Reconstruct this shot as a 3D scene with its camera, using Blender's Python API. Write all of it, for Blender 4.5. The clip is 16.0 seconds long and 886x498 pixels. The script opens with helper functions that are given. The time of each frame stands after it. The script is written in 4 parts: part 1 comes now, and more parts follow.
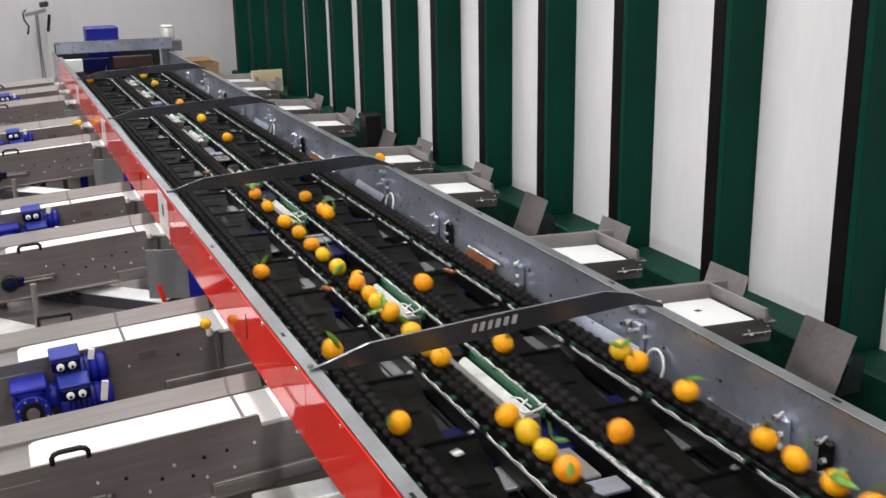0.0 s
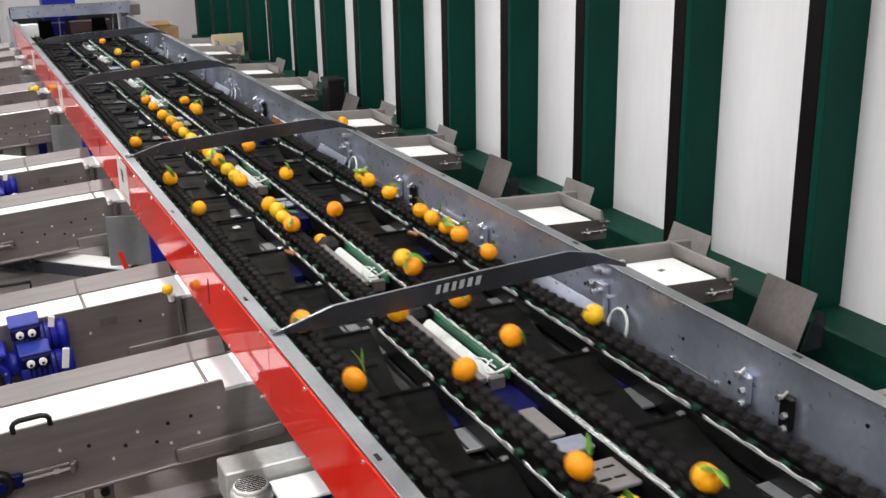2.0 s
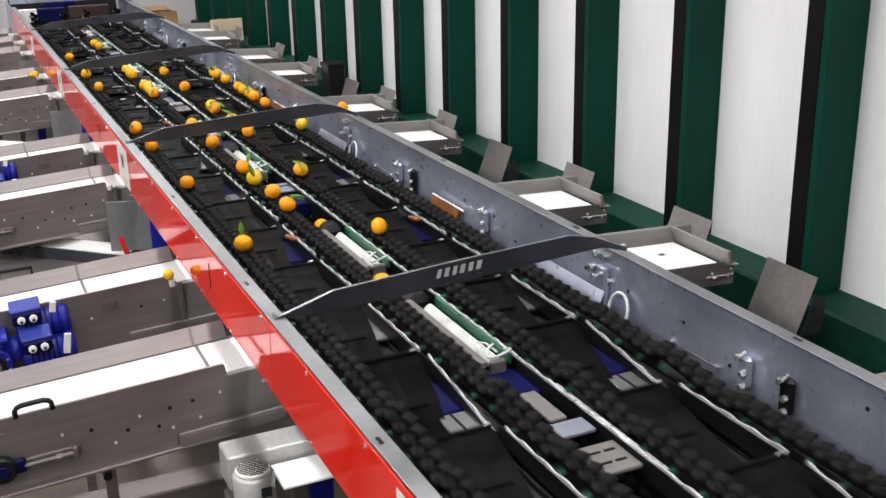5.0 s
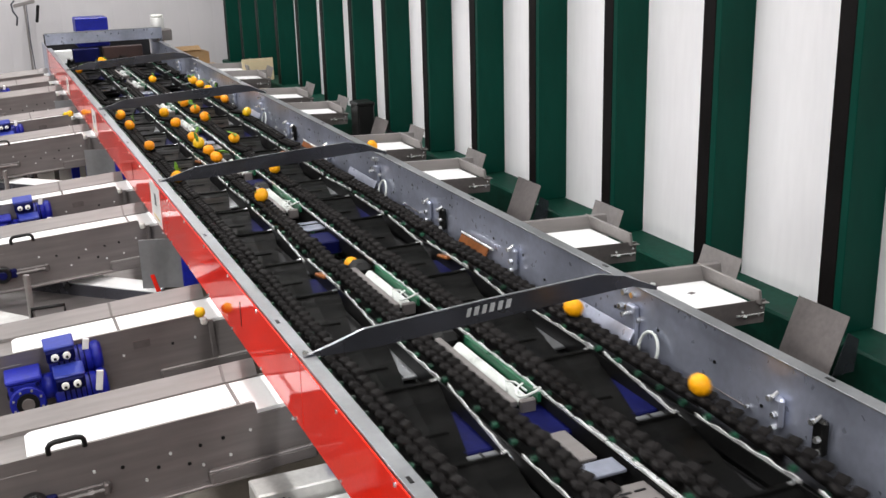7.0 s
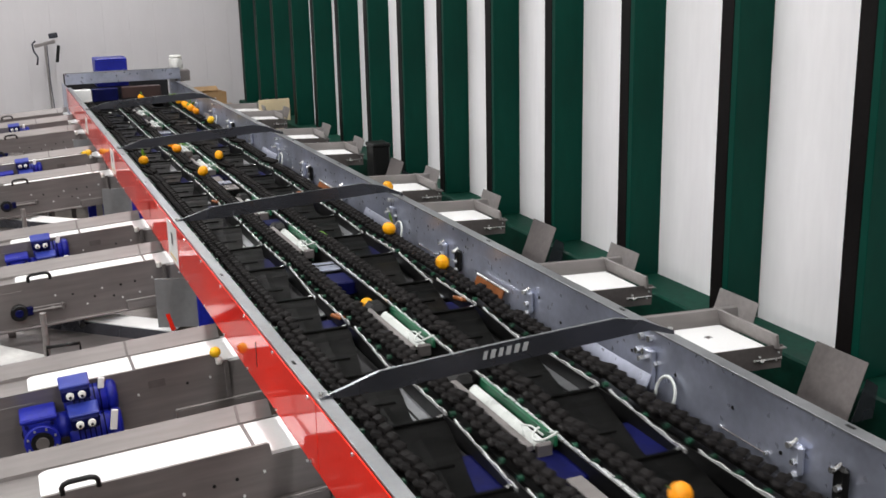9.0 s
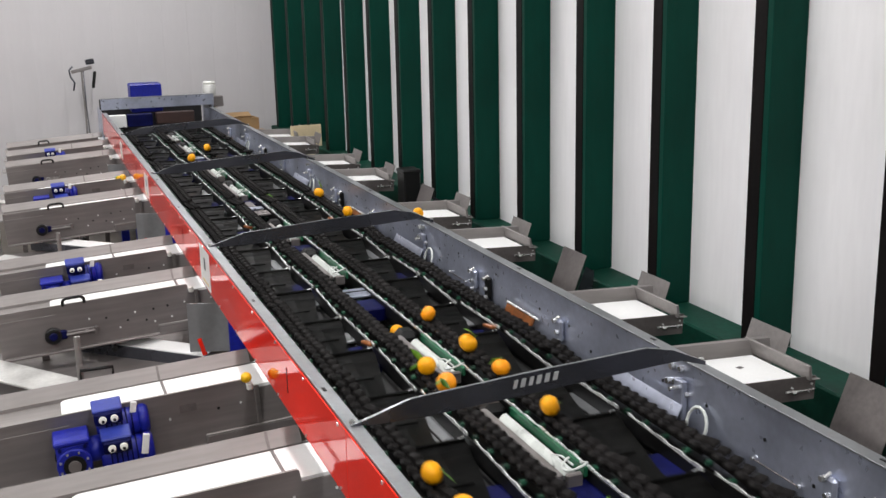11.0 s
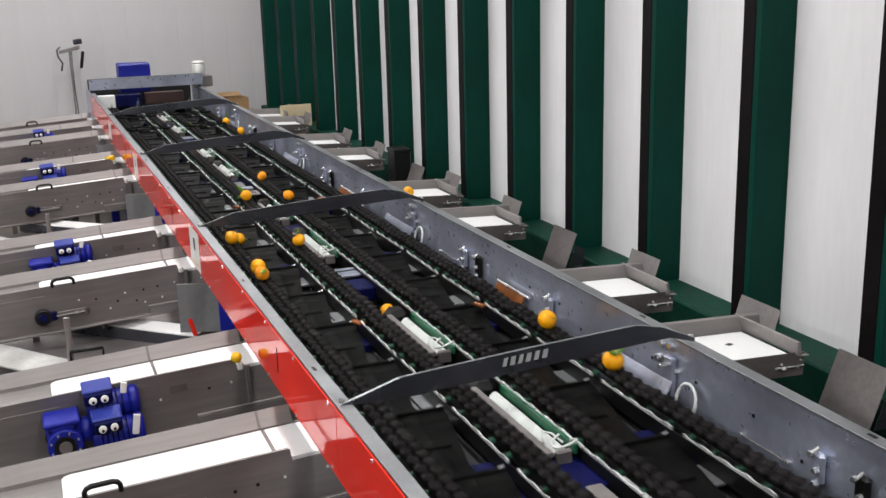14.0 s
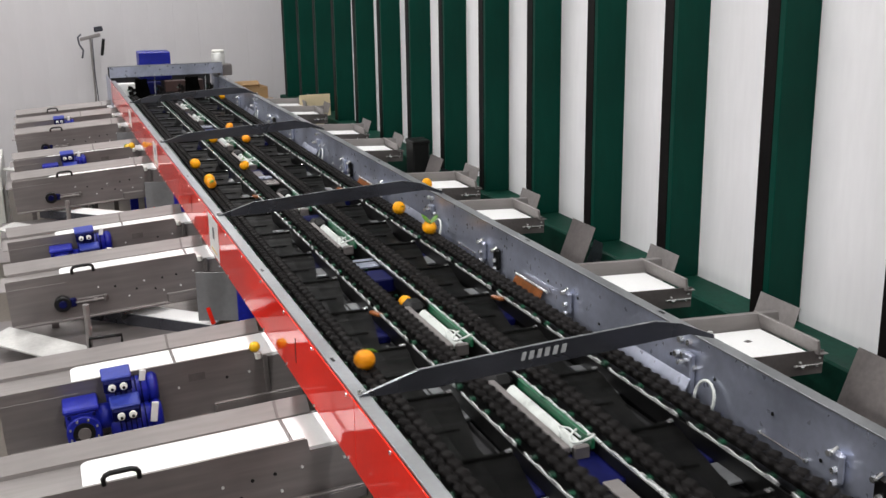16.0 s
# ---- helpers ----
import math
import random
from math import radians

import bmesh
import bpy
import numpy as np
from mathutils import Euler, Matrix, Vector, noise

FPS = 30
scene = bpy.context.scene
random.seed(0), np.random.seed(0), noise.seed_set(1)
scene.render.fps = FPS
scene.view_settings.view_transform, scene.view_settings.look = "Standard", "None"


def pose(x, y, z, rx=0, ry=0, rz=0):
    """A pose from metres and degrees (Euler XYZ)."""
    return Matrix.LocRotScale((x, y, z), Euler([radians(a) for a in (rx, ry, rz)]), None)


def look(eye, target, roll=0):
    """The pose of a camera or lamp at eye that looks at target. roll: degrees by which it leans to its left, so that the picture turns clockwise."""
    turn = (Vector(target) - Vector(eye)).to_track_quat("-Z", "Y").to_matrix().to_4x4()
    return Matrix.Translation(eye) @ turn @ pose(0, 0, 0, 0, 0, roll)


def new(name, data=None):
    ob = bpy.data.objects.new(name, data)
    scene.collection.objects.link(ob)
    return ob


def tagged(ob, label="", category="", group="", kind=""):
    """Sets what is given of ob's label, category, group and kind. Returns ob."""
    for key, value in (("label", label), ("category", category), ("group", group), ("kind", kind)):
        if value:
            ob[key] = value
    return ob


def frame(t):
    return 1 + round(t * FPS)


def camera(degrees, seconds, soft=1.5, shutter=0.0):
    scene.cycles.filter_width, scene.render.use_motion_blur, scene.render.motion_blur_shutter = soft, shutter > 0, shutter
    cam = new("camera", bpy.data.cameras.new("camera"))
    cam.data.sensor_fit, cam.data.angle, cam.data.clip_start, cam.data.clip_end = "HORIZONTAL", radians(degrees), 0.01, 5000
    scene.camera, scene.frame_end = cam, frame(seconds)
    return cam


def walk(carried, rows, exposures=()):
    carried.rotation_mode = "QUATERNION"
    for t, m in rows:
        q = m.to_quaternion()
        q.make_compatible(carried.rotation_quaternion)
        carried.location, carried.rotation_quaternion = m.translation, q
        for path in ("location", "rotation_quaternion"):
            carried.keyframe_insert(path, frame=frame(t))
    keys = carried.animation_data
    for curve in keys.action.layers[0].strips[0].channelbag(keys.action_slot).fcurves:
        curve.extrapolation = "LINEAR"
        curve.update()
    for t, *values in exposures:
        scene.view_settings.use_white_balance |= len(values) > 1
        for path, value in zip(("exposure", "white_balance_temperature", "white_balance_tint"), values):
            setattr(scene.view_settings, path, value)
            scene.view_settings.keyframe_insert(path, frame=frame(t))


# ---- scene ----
cam = camera(45.1, 16.0, shutter=0.6)
PATH = [
    (0, (-0.071, -0.306, 2.472), (0.674, 1.464, 1.912), -1.0),
    (0.5, (-0.068, -0.301, 2.469), (0.699, 1.452, 1.886), -0.9),
    (1, (-0.066, -0.298, 2.465), (0.706, 1.445, 1.86), -1.1),
    (1.5, (-0.062, -0.299, 2.462), (0.729, 1.432, 1.846), -1.1),
    (2, (-0.058, -0.298, 2.456), (0.736, 1.429, 1.833), -1.1),
    (2.5, (-0.055, -0.297, 2.452), (0.748, 1.418, 1.809), -0.8),
    (3, (-0.056, -0.293, 2.454), (0.754, 1.412, 1.794), -0.7),
    (3.5, (-0.058, -0.293, 2.454), (0.756, 1.409, 1.791), -0.8),
    (6, (-0.069, -0.304, 2.455), (0.698, 1.436, 1.835), -1.4),
    (6.5, (-0.073, -0.304, 2.458), (0.686, 1.447, 1.858), -1.4),
    (7, (-0.072, -0.308, 2.464), (0.681, 1.451, 1.882), -1.6),
    (7.5, (-0.073, -0.305, 2.463), (0.689, 1.454, 1.892), -1.5),
    (8, (-0.073, -0.3, 2.464), (0.684, 1.465, 1.907), -1.5),
    (8.5, (-0.077, -0.3, 2.466), (0.675, 1.473, 1.924), -1.4),
    (9, (-0.083, -0.302, 2.47), (0.658, 1.485, 1.961), -1.3),
    (9.5, (-0.085, -0.304, 2.477), (0.638, 1.497, 1.993), -1.3),
    (10, (-0.089, -0.305, 2.48), (0.618, 1.505, 2.008), -1.2),
    (12.5, (-0.092, -0.312, 2.484), (0.6, 1.508, 2.025), -1.3),
    (13, (-0.089, -0.31, 2.483), (0.606, 1.507, 2.017), -1.3),
    (13.5, (-0.085, -0.309, 2.482), (0.614, 1.501, 1.997), -1.4),
    (14, (-0.082, -0.308, 2.479), (0.623, 1.495, 1.979), -1.5),
    (14.5, (-0.087, -0.304, 2.479), (0.599, 1.505, 1.973), -1.3),
    (15, (-0.093, -0.303, 2.482), (0.581, 1.512, 1.981), -1.0),
    (15.5, (-0.096, -0.301, 2.483), (0.582, 1.51, 1.976), -0.9),
    (16, (-0.093, -0.301, 2.483), (0.583, 1.509, 1.968), -0.9),
]
walk(cam, [(t, look(e, g, r)) for t, e, g, r in PATH],
     [(0, -0.17), (1.5, -0.08), (3, 0.0), (6, 0.03), (7, 0.09), (8.3, 0.03), (9.5, -0.20), (10, -0.22), (12.5, -0.15), (14, -0.22), (16, -0.16)])

# ---- world, lamps and exposure ----
world = bpy.data.worlds.new("hall_air")
scene.world = world
world.use_nodes = True
world.node_tree.nodes["Background"].inputs[0].default_value = (0.8, 0.9, 1.0, 1)
world.node_tree.nodes["Background"].inputs[1].default_value = 0.05
scene.view_settings.exposure = 0.0

# assumed ceiling lamps, unseen; the west row is stronger to brighten the red panels
LAMPS = [(x, y) for x in (-5.2, -1.6, 1.2) for y in (-4.5, -0.5, 3.5, 7.5, 11.0)]
LAMP_Z = 5.3
for lx, ly in LAMPS:
    data = bpy.data.lights.new("hall_lamp", "AREA")
    data.shape, data.size, data.size_y = "RECTANGLE", 0.3, 1.5
    data.energy, data.color = {1.2: 92, -1.6: 56, -5.2: 122}[lx], (1.0, 0.985, 0.99)
    lamp = new("hall_lamp", data)
    lamp.matrix_world = pose(lx, ly, LAMP_Z - 0.09)

# ---- materials ----


def material(name, color, rough=0.5, metal=0.0, grain=60.0, vary=0.15, stain=2.5, stain_vary=0.15, bump=0.1, stretch=(1, 1, 1), each=0.0, coat=0.0, spread=0.1, spec=0.5):
    """Base colour with fine grain, wide stains, roughness that follows both, and a small bump."""
    m = bpy.data.materials.new(name)
    m.use_nodes = True
    nt = m.node_tree
    N, L = nt.nodes, nt.links
    b = N["Principled BSDF"]
    tc = N.new("ShaderNodeTexCoord")
    mp = N.new("ShaderNodeMapping")
    mp.inputs["Scale"].default_value = stretch
    L.new(tc.outputs["Object"], mp.inputs[0])
    fine = N.new("ShaderNodeTexNoise")
    fine.inputs["Scale"].default_value, fine.inputs["Detail"].default_value = grain, 4
    L.new(mp.outputs[0], fine.inputs["Vector"])
    wide = N.new("ShaderNodeTexNoise")
    wide.inputs["Scale"].default_value, wide.inputs["Detail"].default_value = stain, 5
    L.new(tc.outputs["Object"], wide.inputs["Vector"])

    def scaled(src, lo, hi):
        r = N.new("ShaderNodeMapRange")
        r.inputs[1].default_value, r.inputs[2].default_value = 0.3, 0.7
        r.inputs[3].default_value, r.inputs[4].default_value = lo, hi
        L.new(src, r.inputs[0])
        return r.outputs[0]

    def times(a, c):
        k = N.new("ShaderNodeMath")
        k.operation = "MULTIPLY"
        L.new(a, k.inputs[0])
        L.new(c, k.inputs[1])
        return k.outputs[0]

    value = times(scaled(fine.outputs[0], 1 - vary, 1 + vary), scaled(wide.outputs[0], 1 - stain_vary, 1 + stain_vary))
    if each:
        info = N.new("ShaderNodeObjectInfo")
        r = N.new("ShaderNodeMapRange")
        r.inputs[3].default_value, r.inputs[4].default_value = 1 - each, 1 + each
        L.new(info.outputs["Random"], r.inputs[0])
        value = times(value, r.outputs[0])
    mix = N.new("ShaderNodeVectorMath")
    mix.operation = "SCALE"
    mix.inputs[0].default_value = color
    L.new(value, mix.inputs["Scale"])
    L.new(mix.outputs[0], b.inputs["Base Color"])
    L.new(scaled(wide.outputs[0], max(0.03, rough - spread), min(1, rough + spread)), b.inputs["Roughness"])
    b.inputs["Metallic"].default_value = metal
    b.inputs["Specular IOR Level"].default_value = spec
    b.inputs["Coat Weight"].default_value = coat
    b.inputs["Coat Roughness"].default_value = 0.05
    if bump:
        bp = N.new("ShaderNodeBump")
        bp.inputs["Strength"].default_value, bp.inputs["Distance"].default_value = bump, 0.004
        L.new(fine.outputs[0], bp.inputs["Height"])
        L.new(bp.outputs[0], b.inputs["Normal"])
    return m


def glowing(name, color, strength):
    m = bpy.data.materials.new(name)
    m.use_nodes = True
    b = m.node_tree.nodes["Principled BSDF"]
    b.inputs["Emission Color"].default_value = (*color, 1)
    b.inputs["Emission Strength"].default_value = strength
    return m


def galvanised(name, color, rough, cell):
    """Zinc-coated sheet: a spangle of flat crystals over broad cloudy streaks."""
    m = material(name, color, rough, 0.6, 40, 0.07, 3.2, 0.3, 0.02)
    nt = m.node_tree
    N, L = nt.nodes, nt.links
    tc = N.new("ShaderNodeTexCoord")
    v = N.new("ShaderNodeTexVoronoi")
    v.inputs["Scale"].default_value = cell
    L.new(tc.outputs["Object"], v.inputs["Vector"])
    r = N.new("ShaderNodeMapRange")
    r.inputs[3].default_value, r.inputs[4].default_value = rough - 0.035, rough + 0.045
    L.new(v.outputs["Color"], r.inputs[0])
    L.new(r.outputs[0], N["Principled BSDF"].inputs["Roughness"])
    return m


M = dict(
    white_wall=material("white_wall_panel", (0.86, 0.85, 0.86), 0.45, 0, 30, 0.02, 0.8, 0.05, 0.02, (1, 1, 0.15)),
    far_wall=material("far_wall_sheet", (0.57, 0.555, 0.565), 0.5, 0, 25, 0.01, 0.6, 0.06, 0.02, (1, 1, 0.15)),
    green=material("green_sheet", (0.0010, 0.036, 0.024), 0.45, 0, 25, 0.08, 0.9, 0.18, 0.03, (1, 1, 0.2), spec=0.1),
    black_fin=material("black_fin_edge", (0.005, 0.004, 0.004), 0.5, 0, 40, 0.2, 1.5, 0.2, 0.05, spec=0.1),
    green_ledge=material("green_ledge", (0.003, 0.036, 0.023), 0.6, 0, 30, 0.2, 2.0, 0.4, 0.05, spec=0.12),
    concrete=material("floor_concrete", (0.115, 0.098, 0.078), 0.5, 0, 40, 0.12, 0.9, 0.3, 0.1),
    ceiling=material("ceiling_sheet", (0.7, 0.7, 0.68), 0.6, 0, 20, 0.04, 0.7, 0.06, 0.03),
    red=material("red_gloss_paint", (0.86, 0.020, 0.006), 0.06, 0, 60, 0.03, 1.2, 0.08, 0.0, spread=0.03, spec=0.5),
    galv=galvanised("galvanised_sheet", (0.43, 0.46, 0.56), 0.30, 70),
    flange=material("flange_zinc", (0.30, 0.31, 0.32), 0.42, 0.75, 40, 0.06, 3, 0.12, 0.02),
    dark_steel=material("bar_steel", (0.105, 0.108, 0.126), 0.27, 0.8, 70, 0.08, 3, 0.15, 0.03, (0.1, 1, 1)),
    steel=material("stainless_sheet", (0.24, 0.222, 0.214), 0.48, 0.35, 50, 0.08, 2.2, 0.16, 0.03, (0.08, 1, 1)),
    steel_side=material("stainless_side", (0.205, 0.186, 0.18), 0.46, 0.5, 50, 0.1, 2.4, 0.2, 0.03, (0.08, 1, 1)),
    steel_dull=material("dull_steel", (0.15, 0.135, 0.13), 0.5, 0.5, 50, 0.1, 5, 0.2, 0.03),
    bright=material("polished_steel", (0.82, 0.83, 0.82), 0.3, 0.6, 60, 0.06, 8, 0.12, 0.02),
    zinc_bolt=material("zinc_bolt", (0.72, 0.72, 0.7), 0.28, 0.9, 80, 0.06, 12, 0.1, 0),
    rubber=material("cup_rubber", (0.0108, 0.0098, 0.0096), 0.55, 0, 120, 0.3, 6, 0.3, 0.15, each=0.2, spec=0.05),
    pan=material("black_pan", (0.0036, 0.0036, 0.0034), 0.42, 0, 70, 0.35, 7, 0.7, 0.06, each=0.45, spec=0.05),
    # near-black colour that stands for deep shade inside the machine
    dark=material("dark_shade", (0.004, 0.004, 0.005), 0.6, 0, 40, 0.3, 4, 0.4, 0.05),
    green_plastic=material("green_plastic", (0.012, 0.10, 0.045), 0.35, 0, 50, 0.1, 8, 0.2, 0.02),
    roller_green=material("roller_green", (0.010, 0.055, 0.030), 0.35, 0, 90, 0.3, 12, 0.4, 0.02, each=0.5),
    white_belt=material("white_belt", (0.83, 0.83, 0.82), 0.45, 0, 80, 0.02, 3, 0.04, 0.02),
    blue=material("blue_paint", (0.008, 0.014, 0.25), 0.4, 0, 60, 0.15, 6, 0.25, 0.05, spec=0.35),
    blue_light=material("blue_cover", (0.02, 0.035, 0.25), 0.4, 0, 60, 0.1, 6, 0.2, 0.03, spec=0.4),
    navy=material("navy_box", (0.003, 0.0045, 0.055), 0.5, 0, 60, 0.15, 6, 0.3, 0.03, spec=0.12),
    white_plastic=material("white_plastic", (0.75, 0.75, 0.70), 0.4, 0, 60, 0.04, 10, 0.08, 0.02),
    tube=material("air_tube", (0.60, 0.63, 0.60), 0.3, 0, 60, 0.04, 10, 0.08, 0),
    black=material("black_plastic", (0.006, 0.006, 0.006), 0.4, 0, 60, 0.2, 6, 0.2, 0.04, spec=0.3),
    # colour of the plates and blocks that imitate orange reflections
    orange_tint=material("orange_bracket", (0.22, 0.07, 0.015), 0.4, 0.2, 60, 0.2, 9, 0.35, 0.05),
    peel=material("mandarin_peel", (0.95, 0.405, 0.002), 0.42, 0, 700, 0.05, 14, 0.10, 0.35, each=0.08, spec=0.35),
    peel_deep=material("deep_orange_peel", (0.94, 0.325, 0.002), 0.40, 0, 700, 0.05, 14, 0.12, 0.35, each=0.08, spec=0.4),
    peel_yellow=material("yellow_peel", (0.85, 0.50, 0.006), 0.4, 0, 700, 0.05, 14, 0.08, 0.3, each=0.06),
    # darker than the other walls so the red panels reflect less of it
    west_wall=material("unseen_west_wall_dark", (0.30, 0.30, 0.30), 0.5, 0, 25, 0.03, 0.6, 0.1, 0.02),
    leaf=material("mandarin_leaf", (0.11, 0.26, 0.025), 0.4, 0, 90, 0.15, 25, 0.3, 0.1, each=0.25),
    stem=material("green_stem", (0.10, 0.18, 0.03), 0.6, 0, 90, 0.15, 25, 0.3, 0.1),
    card=material("cardboard", (0.33, 0.21, 0.10), 0.75, 0, 90, 0.06, 5, 0.15, 0.05),
    card_light=material("pale_cardboard", (0.62, 0.52, 0.33), 0.75, 0, 90, 0.05, 5, 0.1, 0.05),
    brown=material("brown_crate", (0.035, 0.014, 0.011), 0.6, 0, 60, 0.2, 5, 0.3, 0.05),
    motor_grey=material("motor_grey", (0.5, 0.5, 0.48), 0.4, 0.3, 60, 0.08, 6, 0.15, 0.05),
    label=material("label_white", (0.8, 0.8, 0.78), 0.4, 0, 60, 0.03, 6, 0.05, 0),
    label_black=material("label_black", (0.015, 0.015, 0.018), 0.4, 0, 60, 0.05, 6, 0.05, 0),
    label_yellow=material("label_yellow", (0.7, 0.45, 0.03), 0.4, 0, 60, 0.05, 6, 0.05, 0),
    lettering=material("plate_lettering", (0.55, 0.56, 0.56), 0.35, 0.4, 60, 0.05, 6, 0.05, 0),
    lamp_glow=glowing("lamp_glow", (1.0, 0.98, 0.95), 6.0),
)

# ---- mesh helpers ----


def solid(bm, size, at, turn=(0, 0, 0), bevel=0.0):
    """A box of the given size into bm, bevelled, turned in degrees."""
    made = bmesh.ops.create_cube(bm, size=1.0)["verts"]
    bmesh.ops.scale(bm, vec=size, verts=made)
    if bevel:
        edges = list({e for v in made for e in v.link_edges})
        out = bmesh.ops.bevel(bm, geom=edges, offset=bevel, segments=1, affect="EDGES", profile=0.5)
        made = list({v for f in out["faces"] for v in f.verts} | {v for v in made if v.is_valid})
    bmesh.ops.transform(bm, matrix=pose(*at, *turn), verts=made)
    return bm


def rod(bm, radius, length, at, turn=(0, 0, 0), sides=12, radius2=None, bevel=0.0):
    """A cylinder along its own z into bm."""
    made = bmesh.ops.create_cone(bm, cap_ends=True, segments=sides, radius1=radius, radius2=radius if radius2 is None else radius2, depth=length)["verts"]
    if bevel:
        edges = [e for e in {e for v in made for e in v.link_edges} if abs(e.verts[0].co.z - e.verts[1].co.z) < 1e-6]
        out = bmesh.ops.bevel(bm, geom=edges, offset=bevel, segments=1, affect="EDGES", profile=0.5)
        made = list({v for f in out["faces"] for v in f.verts} | {v for v in made if v.is_valid})
    bmesh.ops.transform(bm, matrix=pose(*at, *turn), verts=made)
    return bm


def ball(bm, radius, at, u=12, v=8, squash=(1, 1, 1)):
    made = bmesh.ops.create_uvsphere(bm, u_segments=u, v_segments=v, radius=radius)["verts"]
    bmesh.ops.scale(bm, vec=squash, verts=made)
    bmesh.ops.translate(bm, vec=at, verts=made)
    return bm


def extruded(bm, outline, depth, axis="y", at=(0, 0, 0)):
    """A plate from a 2D outline: (x, z) pushed along y, or (y, z) pushed along x, or (x, y) pushed along z."""
    def place(p, d):
        a, b = p
        v = {"y": (a, d, b), "x": (d, a, b), "z": (a, b, d)}[axis]
        return Vector(v) + Vector(at)
    lo = [bm.verts.new(place(p, -depth / 2)) for p in outline]
    hi = [bm.verts.new(place(p, depth / 2)) for p in outline]
    n = len(outline)
    bm.faces.new(lo)
    bm.faces.new(hi[::-1])
    for i in range(n):
        bm.faces.new((lo[i], hi[i], hi[(i + 1) % n], lo[(i + 1) % n]))
    bmesh.ops.recalc_face_normals(bm, faces=bm.faces)
    return bm


def piped(bm, points, radius, sides=6):
    """A bent round tube through the points."""
    rings = []
    pts = [Vector(p) for p in points]
    for i, p in enumerate(pts):
        way = (pts[min(i + 1, len(pts) - 1)] - pts[max(i - 1, 0)]).normalized()
        side = way.orthogonal().normalized() if i == 0 else (rings_side - way * rings_side.dot(way)).normalized()
        rings_side = side
        up = way.cross(side)
        rings.append([bm.verts.new(p + (side * math.cos(a) + up * math.sin(a)) * radius) for a in (2 * math.pi * k / sides for k in range(sides))])
    for a, b in zip(rings, rings[1:]):
        for k in range(sides):
            bm.faces.new((a[k], a[(k + 1) % sides], b[(k + 1) % sides], b[k]))
    bm.faces.new(rings[0][::-1])
    bm.faces.new(rings[-1])
    bmesh.ops.recalc_face_normals(bm, faces=bm.faces)
    return bm


def mesh_of(name, bm, mat, smooth=False):
    me = bpy.data.meshes.new(name)
    bm.to_mesh(me)
    bm.free()
    me.materials.append(M[mat])
    if smooth:
        me.shade_smooth()
    return me


def part(name, bm, mat, parent=None, label="", smooth=False):
    """Links a bmesh as one mesh object under a thing or a part."""
    ob = new(name, bm if isinstance(bm, bpy.types.Mesh) else mesh_of(name, bm, mat, smooth))
    ob.parent = parent
    if label:
        ob["label"] = label
    return ob


def thing(name, label, category, at=(0, 0, 0), group="", turn=(0, 0, 0), kind=""):
    ob = new(name)
    ob.matrix_world = pose(*at, *turn)
    return tagged(ob, label, category, group, kind)


B = bmesh.new

# ---- the hall ----
WALL_X, FIN, PERIOD = 3.03, 0.182, 0.805
Y_END, Y_START, X_WEST, HALL_Z = 13.4, -7.0, -7.5, 5.5
LEDGE_Z = 0.893


